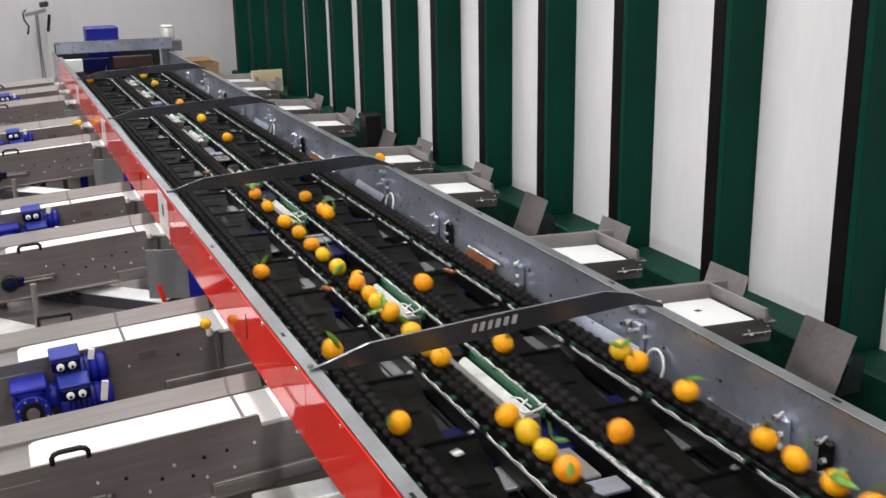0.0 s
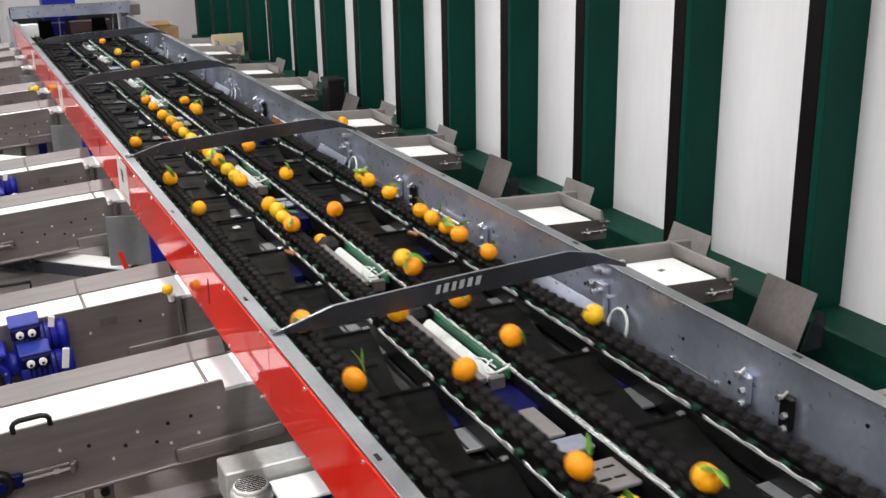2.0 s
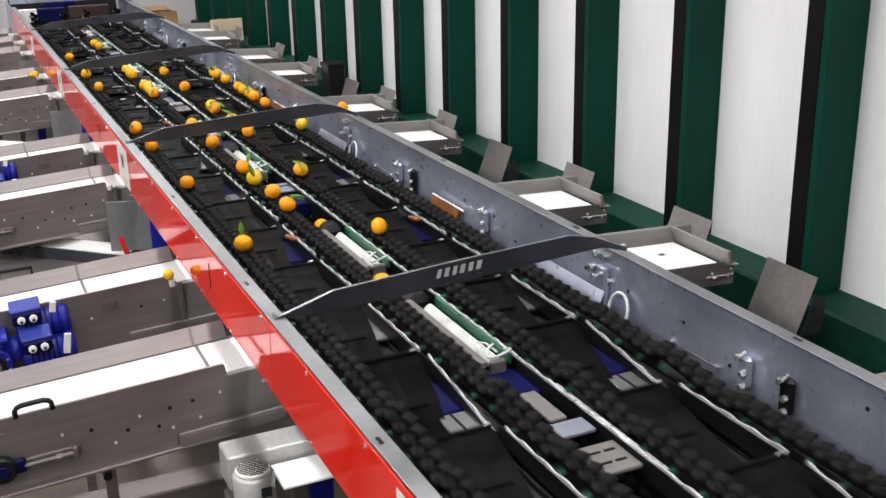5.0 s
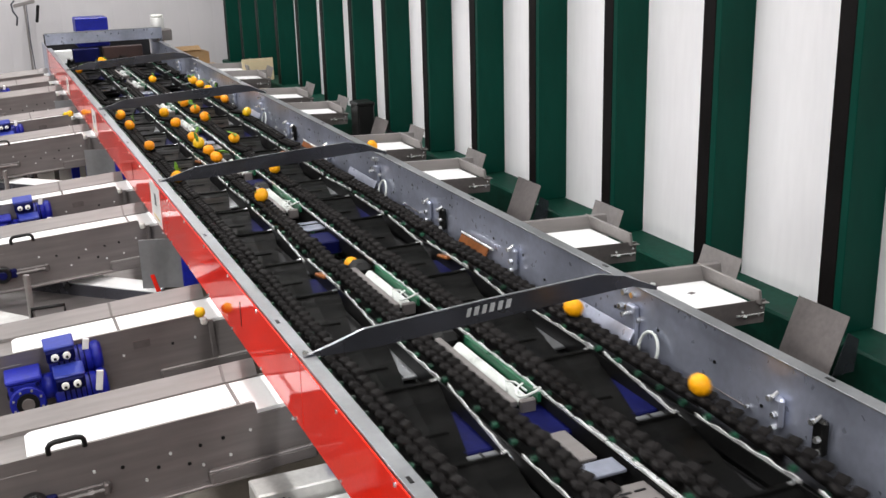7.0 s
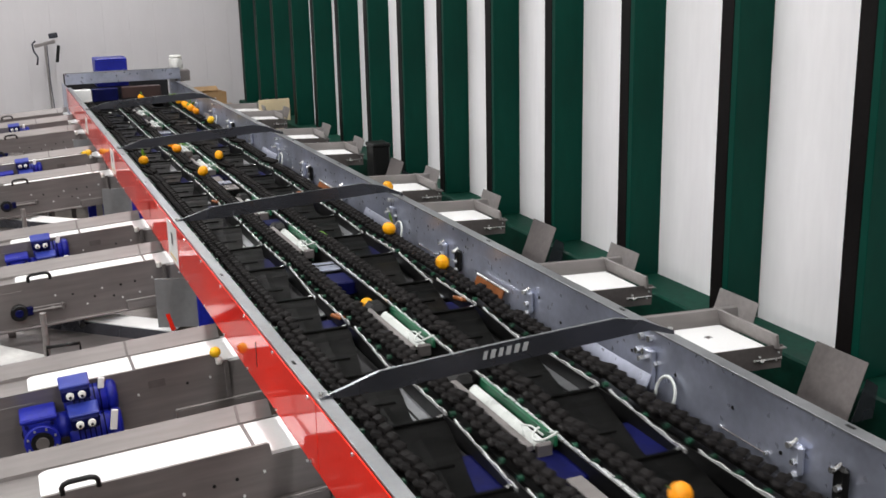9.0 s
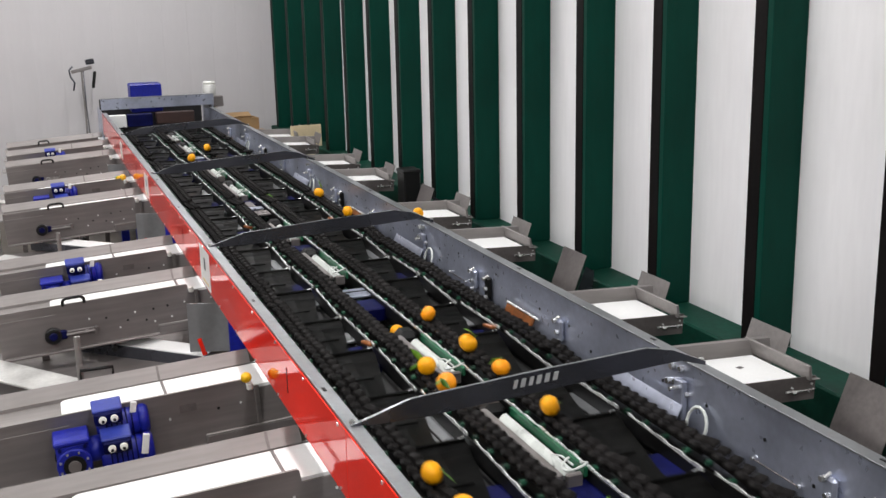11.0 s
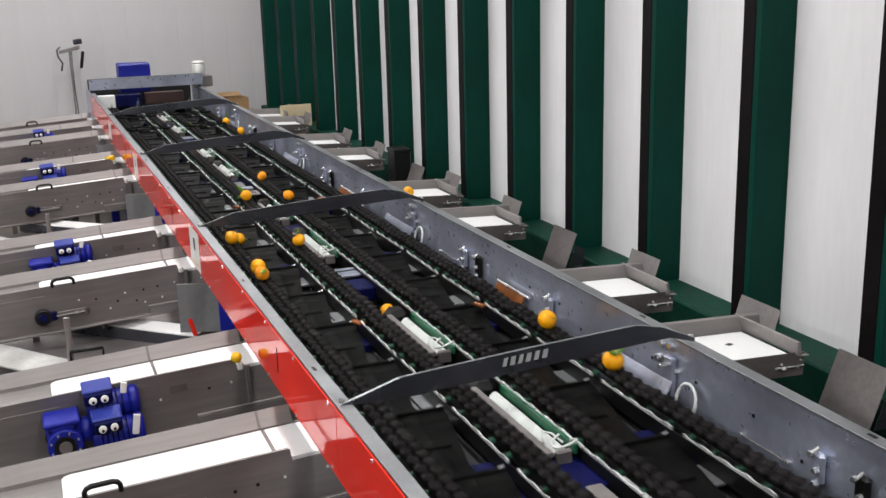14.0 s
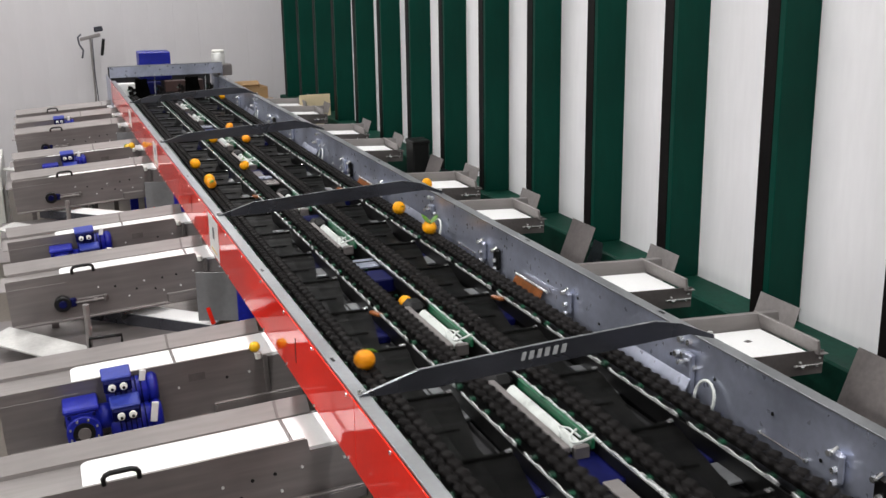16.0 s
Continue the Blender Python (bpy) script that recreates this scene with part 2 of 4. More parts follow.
def build_hall():
    f = part("floor", solid(B(), (X_WEST * -1 + WALL_X + 1.0, Y_END - Y_START + 1, 0.2), ((X_WEST + WALL_X) / 2, (Y_END + Y_START) / 2, -0.1)), "concrete")
    tagged(f, "worn grey-brown concrete factory floor", "floor", kind="structure")
    c = part("ceiling", solid(B(), (WALL_X - X_WEST + 1.0, Y_END - Y_START + 1, 0.2), ((X_WEST + WALL_X) / 2, (Y_END + Y_START) / 2, HALL_Z + 0.1)), "ceiling")
    tagged(c, "pale sheet metal hall ceiling", "ceiling", kind="structure")
    e = part("wall_east", solid(B(), (0.2, Y_END - Y_START, HALL_Z), (WALL_X + 0.1, (Y_END + Y_START) / 2, HALL_Z / 2)), "white_wall")
    tagged(e, "white insulated hall wall behind dark green fins", "wall", kind="structure")
    # green fins with a black front edge, over a green ledge
    fin = mesh_of("fin", solid(B(), (FIN, 0.12, HALL_Z - LEDGE_Z), (0, 0, 0), bevel=0.003), "green")
    edge = mesh_of("fin_edge", solid(B(), (0.03, 0.085, HALL_Z - LEDGE_Z), (0, 0, 0), bevel=0.003), "black_fin")
    k = -9
    while 1.06 + PERIOD * k < Y_END - 0.1:
        y = 1.03 + PERIOD * k + 0.06
        k += 1
        if y < Y_START:
            continue
        o = part("fin", fin, "green", e)
        o.location = (WALL_X - FIN / 2, y, (HALL_Z + LEDGE_Z) / 2)
        o2 = part("fin_edge", edge, "black_fin", e, "black front edge of the green fin")
        o2.location = (WALL_X - FIN + 0.012, y + 0.0195, (HALL_Z + LEDGE_Z) / 2)
    part("ledge", solid(B(), (FIN + 0.04, Y_END - Y_START, LEDGE_Z), (WALL_X - FIN / 2 - 0.02, (Y_END + Y_START) / 2, LEDGE_Z / 2), bevel=0.01), "green_ledge", e, "dark green painted ledge at the wall's foot")
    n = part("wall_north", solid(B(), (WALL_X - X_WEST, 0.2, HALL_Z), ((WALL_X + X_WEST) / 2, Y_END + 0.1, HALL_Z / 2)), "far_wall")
    tagged(n, "pale grey-white insulated panel wall", "wall", kind="structure")
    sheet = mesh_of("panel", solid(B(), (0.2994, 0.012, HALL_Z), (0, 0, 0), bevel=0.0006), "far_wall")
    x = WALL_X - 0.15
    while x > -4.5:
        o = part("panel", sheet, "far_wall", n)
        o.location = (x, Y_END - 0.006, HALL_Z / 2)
        x -= 0.3
    # unseen closing wall, kept dark to hold down reflections in the red panels
    w = part("wall_west", solid(B(), (0.2, Y_END - Y_START, HALL_Z), (X_WEST - 0.1, (Y_END + Y_START) / 2, HALL_Z / 2)), "west_wall")
    tagged(w, "plain unseen panel wall that closes the hall", "wall", kind="structure")
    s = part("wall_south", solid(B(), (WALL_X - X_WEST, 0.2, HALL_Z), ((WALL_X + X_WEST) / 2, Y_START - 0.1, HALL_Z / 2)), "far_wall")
    tagged(s, "plain unseen panel wall that closes the hall", "wall", kind="structure")
    # assumed ceiling lamps, out of view, a fixture above each area lamp
    for lx, ly in LAMPS:
        t = thing("assumed_ceiling_lamp", "assumed white strip lamp under the ceiling, out of view, lit", "lamp", (lx, ly, HALL_Z), "ceiling lamps")
        part("housing", solid(B(), (0.36, 1.6, 0.2), (0, 0, -0.1), bevel=0.01), "white_plastic", t)
        part("diffuser", solid(B(), (0.3, 1.5, 0.01), (0, 0, -0.206)), "lamp_glow", t, "glowing diffuser")


# ---- the sorting machine ----
XL, XR, TOP = 0.6435, 1.768, 1.35
Y0, Y1 = -1.6, 11.55
BARS = [-0.075, 2.31, 4.675, 7.06, 9.44]
LANES = dict(A=0.81, B=1.095, C=1.318, D=1.618)
CUP = 0.055
SEG = 6 * CUP
SPEED = 0.9625
CHAIN_Z = 1.205


def build_machine():
    mach = thing("sorting_machine", "long fruit sorting machine with red side panel and zinc-plated frame", "machine")
    mid, length = (Y0 + Y1) / 2, Y1 - Y0
    # side walls: flanges on top, sheets below
    for x, nm in ((XL, "left"), (XR, "right")):
        out = -1 if nm == "left" else 1
        part("flange", solid(B(), (0.043, length, 0.006), (x, mid, TOP - 0.003), bevel=0.001), "flange", mach, "zinc-plated top flange")
        if out > 0:
            part("flange_lip", solid(B(), (0.004, length, 0.022), (x + 0.024, mid, TOP - 0.014)), "flange", mach)
        deep = 0.20 if out < 0 else 0.55
        part("side_sheet", solid(B(), (0.004, length, deep), (x + (0.004 if out < 0 else -0.012), mid, TOP - 0.006 - deep / 2)), "galv", mach, "zinc-plated side sheet with cloudy sheen")
        slot = mesh_of("slot", solid(B(), (0.010, 0.030, 0.002), (0, 0, 0), bevel=0.0008), "black")
        y = -1.5
        while y < Y1:
            o = part("slot", slot, "black", mach)
            o.location = (x + out * 0.004, 0.515 + round(y / 1.05) * 1.05, TOP + 0.0012)
            y += 1.04
    # red outer panels in bays
    ys = [Y0] + BARS[1:] + [Y1]
    for a, b in zip(ys, ys[1:]):
        part("red_panel", solid(B(), (0.005, b - a - 0.004, 0.212), (XL - 0.0245, (a + b) / 2, TOP - 0.007 - 0.106), bevel=0.0015), "red", mach, "glossy red painted side panel")
    screw = mesh_of("screw", rod(B(), 0.006, 0.004, (0, 0, 0), (0, 90, 0), 8), "zinc_bolt")
    y = 0.4
    while y < Y1:
        for dz in (0.018, 0.208):
            o = part("screw", screw, "zinc_bolt", mach)
            o.location = (XL - 0.0285, y, TOP - dz)
        y += 0.397
    # lower frame beams and blue legs
    for x in (XL + 0.03, XR - 0.03):
        if x > 1:
            part("beam", solid(B(), (0.06, length, 0.08), (x, mid, 0.72), bevel=0.004), "blue", mach)
        leg = mesh_of("leg", solid(B(), (0.08, 0.08, 1.04), (0, 0, 0.52), bevel=0.004), "blue")
        for by in BARS + [11.3]:
            o = part("leg", leg, "blue", mach, "blue steel leg")
            near = x < 1 and by == BARS[1]
            o.location = (x + (0.11 if near else 0.05 if x < 1 else -0.02), by + (0.2 if near else -0.05), 0)
    # near-black sheet standing for the shade inside the machine bed, between the sheets
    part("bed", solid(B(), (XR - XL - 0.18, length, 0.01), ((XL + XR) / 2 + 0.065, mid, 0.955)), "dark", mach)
    part("catch_sheet", solid(B(), (0.94, length - 0.3, 0.006), ((XL + XR) / 2 + 0.06, mid, 0.80)), "steel_side", mach)
    # stickers on the red panel
    for y, h in ((4.74, 0.19), (1.285, 0.18), (7.3, 0.16), (9.3, 0.14)):
        st = part("sticker", solid(B(), (0.001, h * 1.5, h), (XL - 0.0278, y, TOP - 0.115)), "label", mach, "white printed safety sticker")
        part("mark", solid(B(), (0.001, h * 0.22, h * 0.30), (XL - 0.0290, y, TOP - 0.095)), "label_black", st)
        part("band", solid(B(), (0.001, h * 0.9, h * 0.04), (XL - 0.0290, y, TOP - 0.115 - h * 0.36)), "label_yellow", st)
    for y in (3.02, 5.5, 8.0):
        part("cable_slit", solid(B(), (0.002, 0.006, 0.085), (XL - 0.0275, y, TOP - 0.105)), "black", mach)
    # arched cross bars
    w = XR - XL
    for i, by in enumerate(BARS):
        ridge = [(-0.012, 0.002), (0.06, 0.022), (0.16, 0.052), (0.55, 0.076), (w - 0.21, 0.092), (w - 0.12, 0.074), (w - 0.002, 0.022)]
        foot = [(w - 0.002, 0.010), (w - 0.09, 0.036), (w - 0.16, 0.034), (0.55, 0.012), (0.2, -0.006), (0.05, -0.004)]
        bar = part("cross_bar", extruded(B(), [(XL + a, TOP + z) for a, z in ridge + foot], 0.004, "y", (0, by, 0)), "dark_steel", mach, "bent dark steel cross bar")
        part("bar_lip", extruded(B(), [(XL + a, TOP + z) for a, z in ridge + [(a, z - 0.004) for a, z in ridge[::-1]]], 0.009, "y", (0, by + 0.0067, 0)), "flange", bar)
        for x in (XL - 0.005, XR - 0.008):
            part("bolt", rod(B(), 0.009, 0.01, (x, by + 0.012, TOP + (0.008 if x < 1 else 0.024)), (0, 0, 0), 6), "zinc_bolt", bar)
        if i == 1:
            # plate lettering as plain slanting bars
            x = XL + 0.470
            for wd in (0.018, 0.021, 0.018, 0.021, 0.021, 0.022):
                z0 = TOP + 0.034 + (x - XL - 0.470) * 0.055
                slant = [(x, z0), (x + wd * 0.66, z0 + 0.001), (x + wd * 0.66 + 0.006, z0 + 0.026), (x + 0.006, z0 + 0.025)]
                part("letter_bar", extruded(B(), slant, 0.003, "y", (0, by - 0.0034, 0)), "lettering", bar, "raised pale lettering shown as a bar")
                x += wd + 0.0055
    # end housing
    e = part("end_plate", solid(B(), (w + 0.06, 0.01, 0.115), ((XL + XR) / 2, Y1, 1.435), (0, 0, 0), 0.003), "galv", mach, "zinc-plated end plate")
    part("end_flange", solid(B(), (w + 0.06, 0.05, 0.008), ((XL + XR) / 2, Y1 + 0.02, 1.494)), "flange", e)
    part("end_back", solid(B(), (w, 0.01, 0.5), ((XL + XR) / 2, Y1 + 0.75, 1.18)), "dark", mach)
    part("end_side", solid(B(), (0.006, 0.8, 0.4), (XL - 0.02, Y1 + 0.41, 1.15)), "galv", mach)
    part("end_side", solid(B(), (0.006, 0.8, 0.5), (XR + 0.02, Y1 + 0.38, 1.19)), "galv", mach)
    part("inspection_box", solid(B(), (0.2, 0.1, 0.13), (0.75, Y1 - 0.12, 1.265), bevel=0.005), "label", mach, "white painted box inside the machine end")
    part("blue_cover", solid(B(), (0.26, 0.1, 0.13), (0.99, Y1 - 0.1, 1.265), bevel=0.006), "navy", mach, "blue cover inside the machine end")
    part("brown_cover", solid(B(), (0.4, 0.1, 0.12), (1.36, Y1 - 0.1, 1.275), bevel=0.006), "brown", mach, "brown cover inside the machine end")
    part("control_box", solid(B(), (0.33, 0.3, 0.3), (1.10, Y1 + 0.25, 1.475), bevel=0.01), "blue", mach, "blue drive box on the machine end")
    dm = part("drive_motor", rod(B(), 0.075, 0.26, (1.79, Y1 + 0.2, 1.455), (0, 0, 0), 20, bevel=0.01), "motor_grey", mach, "light grey upright motor", True)
    part("motor_cap", rod(B(), 0.068, 0.03, (1.79, Y1 + 0.2, 1.60), (0, 0, 0), 20, bevel=0.01), "white_plastic", dm)
    part("motor_foot", solid(B(), (0.16, 0.14, 0.12), (1.84, Y1 + 0.16, 1.40), bevel=0.01), "steel_side", dm)
    # bright rail strips beside the strands, one to each flap
    strip = B()
    n = 9
    lo = [(-0.15 + 0.30 * k / n, 0.0) for k in range(n + 1)]
    hi = [(-0.15 + 0.30 * k / n, 0.006 + 0.003 * math.sin(k * 2.1)) for k in range(n, -1, -1)]
    extruded(strip, lo + hi, 0.008, "x")
    strip = mesh_of("rail_strip", strip, "bright")
    for k, x in LANES.items():
        part("chain_track", solid(B(), (0.05, length, 0.1), (x, mid, CHAIN_Z - 0.085)), "black", mach)
        if k == "A":
            continue
        part("rail", solid(B(), (0.006, length, 0.05), (x - 0.046, mid, CHAIN_Z - 0.055)), "black", mach, "dark steel chain rail")
        y = Y0 + 0.2
        while y < Y1 - 0.2 and k == "C":
            o = part("rail_strip", strip, "bright", mach)
            o.location = (x - 0.053, y, CHAIN_Z - 0.018)
            y += 0.304
    # black pans between the strands
    pans(mach)
    channel(mach)
    right_wall_fittings(mach)


def pans(mach):
    """Fixed ejector plates and blue blocks under the moving flaps of both lanes."""
    for a, b in (("A", "B"), ("C", "D")):
        x0, x1 = LANES[a] + 0.030, LANES[b] - 0.060
        w = x1 - x0
        # added black sheet: the shade in the empty gaps below the flaps
        part("lane_floor", solid(B(), (w + 0.05, Y1 - Y0 - 0.2, 0.006), ((x0 + x1) / 2, (Y0 + Y1) / 2, 1.095)), "dark", mach, "added near-black sheet standing for the shade under the flaps")
        for bay in range(-1, 4):
            base = 2.10 + 2.385 * bay
            for dy, kind in ((-0.17, "plate"), (0.03, "box"), (0.57, "long_plate"), (1.38, "box"), (1.64, "plate")):
                y = base + dy
                if not Y0 + 0.2 < y < Y1 - 0.35:
                    continue
                if kind == "box":
                    part("ejector_block", solid(B(), (0.095, 0.25, 0.03), (x1 - 0.028, y, 1.112), (0, 0, 0), 0.004), "navy", mach, "dark blue ejector block")
                    continue
                long = 0.12 if kind == "plate" else 0.27
                t = part("ejector_plate", solid(B(), (0.095, long, 0.012), (x1 - 0.028, y, 1.122), (0, 0, 0), 0.003), "flange", mach, "bright steel ejector plate")
                part("ejector_slit", solid(B(), (0.006, long - 0.006, 0.003), (x1 - 0.036, y, 1.1298)), "black", t)


FLAP_N = 54


def flap_sheet(w):
    """A long, nearly flat flap with low cross ridges; its trailing corner on the rail side is cut back in a curve."""
    bm = B()
    cols, rows, grid = 8, 16, []
    for k in range(rows + 1):
        v = k / rows
        y = -0.300 + 0.455 * v
        cut = 0.076 * max(0.0, 1 - max(0.0, v - 0.12) / 0.80) ** 1.1
        z = 0.002 - 0.006 * math.sin(math.pi * v) + 0.0035 * math.exp(-((v - 0.48) / 0.035) ** 2) - 0.004 * math.exp(-((v - 0.80) / 0.05) ** 2)
        line = []
        for i in range(cols + 1):
            u = i / cols
            x = -w / 2 + (w - cut) * u
            crease = 0.0016 if abs(u - 0.5) < 0.01 else 0.0
            line.append((bm.verts.new((x, y, z + crease)), bm.verts.new((x, y, z - 0.005))))
        grid.append(line)
    grid = [[grid[k][i] for k in range(rows + 1)] for i in range(cols + 1)]
    for i in range(cols):
        for k in range(rows):
            a, b, c, d = grid[i][k], grid[i + 1][k], grid[i + 1][k + 1], grid[i][k + 1]
            bm.faces.new((a[0], b[0], c[0], d[0]))
            bm.faces.new((d[1], c[1], b[1], a[1]))
    rim = [grid[i][0] for i in range(cols + 1)] + [grid[cols][k] for k in range(1, rows + 1)]
    rim += [grid[i][rows] for i in range(cols - 1, -1, -1)] + [grid[0][k] for k in range(rows - 1, 0, -1)]
    for p, q in zip(rim, rim[1:] + rim[:1]):
        bm.faces.new((p[0], p[1], q[1], q[0]))
    return bm


def build_flaps():
    """Two endless rows of black carrier flaps, each with a bright edge strip, that run with the chains."""
    rows = []
    for a, b in (("A", "B"), ("C", "D")):
        x0, x1 = LANES[a] + 0.030, LANES[b] - 0.056
        w = x1 - x0
        shape = flap_sheet(w)
        solid(shape, (w, 0.014, 0.012), (0, 0.150, 0.005), (0, 0, 0), 0.003)
        solid(shape, (w * 0.62, 0.010, 0.007), (-w * 0.18, -0.10, 0.0), (0, 0, 0), 0.002)
        flap = mesh_of("flap", shape, "pan")
        n = 14
        lo = [(-0.2 + 0.40 * k / n, 0.0) for k in range(n + 1)]
        hi = [(-0.2 + 0.40 * k / n, 0.006 + 0.0035 * math.sin(k * 1.9) + 0.004 * (1 - k / n)) for k in range(n, -1, -1)]
        strip = mesh_of("edge_strip", extruded(B(), lo + hi, 0.0055, "x"), "bright")
        t = thing("flap_conveyor", "row of black drop flaps with bright steel edge strips", "flap conveyor", ((x0 + x1) / 2, 0, 1.155), "flap rows")
        run = []
        for i in range(FLAP_N):
            f = part("flap", flap, "pan", t)
            e = part("edge_strip", strip, "bright", f, "bright steel edge strip")
            e.location = (w / 2 + 0.004, -0.125, 0.028)
            part("hinge_pin", rod(B(), 0.0018, 0.020, (w / 2 - 0.012, 0.150, 0.013), (0, 78, 0), 6), "bright", f, "bright hinge pin")
            if a == "A" and i == FLAP_TAG:
                part("paper_tag", solid(B(), (0.03, 0.022, 0.004), (0.01, 0.07, 0.006), (0, 0, 20), 0.001), "label", f, "small white paper scrap")
            run.append(f)
        rows.append(run)
    return rows


def channel(mach):
    """The open channel between B and C: air cylinders, blue valve boxes, slotted plates."""
    xc = (LANES["B"] + LANES["C"]) / 2 + 0.008
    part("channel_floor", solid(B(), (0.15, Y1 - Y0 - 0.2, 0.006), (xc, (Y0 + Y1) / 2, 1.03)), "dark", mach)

    def cylinder(y, long):
        c = y + long / 2
        cyl = part("air_cylinder", solid(B(), (0.044, long, 0.042), (xc + 0.006, c, 1.160), (0, 0, 0), 0.016), "tube", mach, "pale air cylinder with a green strip")
        part("strip", solid(B(), (0.012, long + 0.02, 0.03), (xc + 0.042, c, 1.176), (0, 0, 0), 0.002), "green_plastic", cyl)
        part("side_rail", solid(B(), (0.024, long + 0.06, 0.02), (xc - 0.040, c + 0.02, 1.172), (0, 0, 0), 0.003), "steel", cyl)
        part("end_cap", solid(B(), (0.05, 0.02, 0.046), (xc + 0.004, y - 0.008, 1.158), (0, 0, 0), 0.005), "steel_side", cyl)
        part("end_cap", solid(B(), (0.085, 0.10, 0.06), (xc - 0.002, y + long + 0.075, 1.165), (0, 0, 0), 0.022), "black", cyl)
        loop = [(xc + 0.0 + 0.034 * math.cos(a), y - 0.02 - 0.034 * math.sin(a), 1.212 + 0.01 * math.sin(a * 1.5)) for a in (math.pi * 1.7 * k / 14 - 0.6 for k in range(15))]
        part("air_hose", piped(B(), loop, 0.004), "tube", cyl, "white air hose", True)
        part("air_hose", piped(B(), [(xc - 0.04, y + 0.03, 1.195), (xc - 0.03, y + 0.07, 1.212), (xc - 0.01, y + 0.04, 1.214), (xc + 0.0, y - 0.01, 1.205)], 0.0035), "tube", cyl, "white air hose", True)

    def plates(y):
        plate = part("slotted_plate", solid(B(), (0.11, 0.13, 0.012), (xc - 0.002, y, 1.16), (0, 0, 0), 0.003), "steel", mach, "slotted steel cover plate")
        for dx, dy in ((-0.025, 0.025), (0.015, 0.025), (-0.025, -0.025), (0.015, -0.025)):
            part("plate_slot", solid(B(), (0.03, 0.007, 0.002), (xc + dx, y + dy, 1.1675)), "black", plate)
        part("grey_plate", solid(B(), (0.10, 0.07, 0.012), (xc - 0.005, y + 0.16, 1.163), (0, 0, 0), 0.003), "galv", mach)
        part("edge_rail", solid(B(), (0.012, 0.5, 0.012), (xc + 0.06, y + 0.10, 1.185), (0, 0, 0), 0.002), "bright", mach)

    for bay in range(-1, 4):
        c = 2.14 + 2.385 * bay
        cylinder(c, 0.48)
        cylinder(c + 0.90, 0.42)
        if bay % 2 == 0:
            part("valve_box", solid(B(), (0.12, 0.19, 0.05), (xc + 0.012, c - 0.075, 1.118), (0, 0, 0), 0.005), "navy", mach, "dark blue valve box")
            part("half_strip", solid(B(), (0.05, 0.165, 0.012), (xc - 0.012, c - 0.285, 1.163), (0, 0, 0), 0.003), "steel", mach)
            plates(c - 0.58)
            part("valve_box", solid(B(), (0.13, 0.16, 0.06), (xc, c + 1.91, 1.13), (0, 0, 0), 0.005), "navy", mach, "dark blue valve box")
            part("grey_plate", solid(B(), (0.12, 0.13, 0.012), (xc, c + 2.10, 1.162), (0, 0, 0), 0.003), "galv", mach)
            part("plate_gap", solid(B(), (0.12, 0.008, 0.004), (xc, c + 2.11, 1.169)), "black", mach)
        else:
            part("valve_box", solid(B(), (0.13, 0.12, 0.06), (xc, c + 0.74, 1.13), (0, 0, 0), 0.005), "navy", mach, "dark blue valve box")


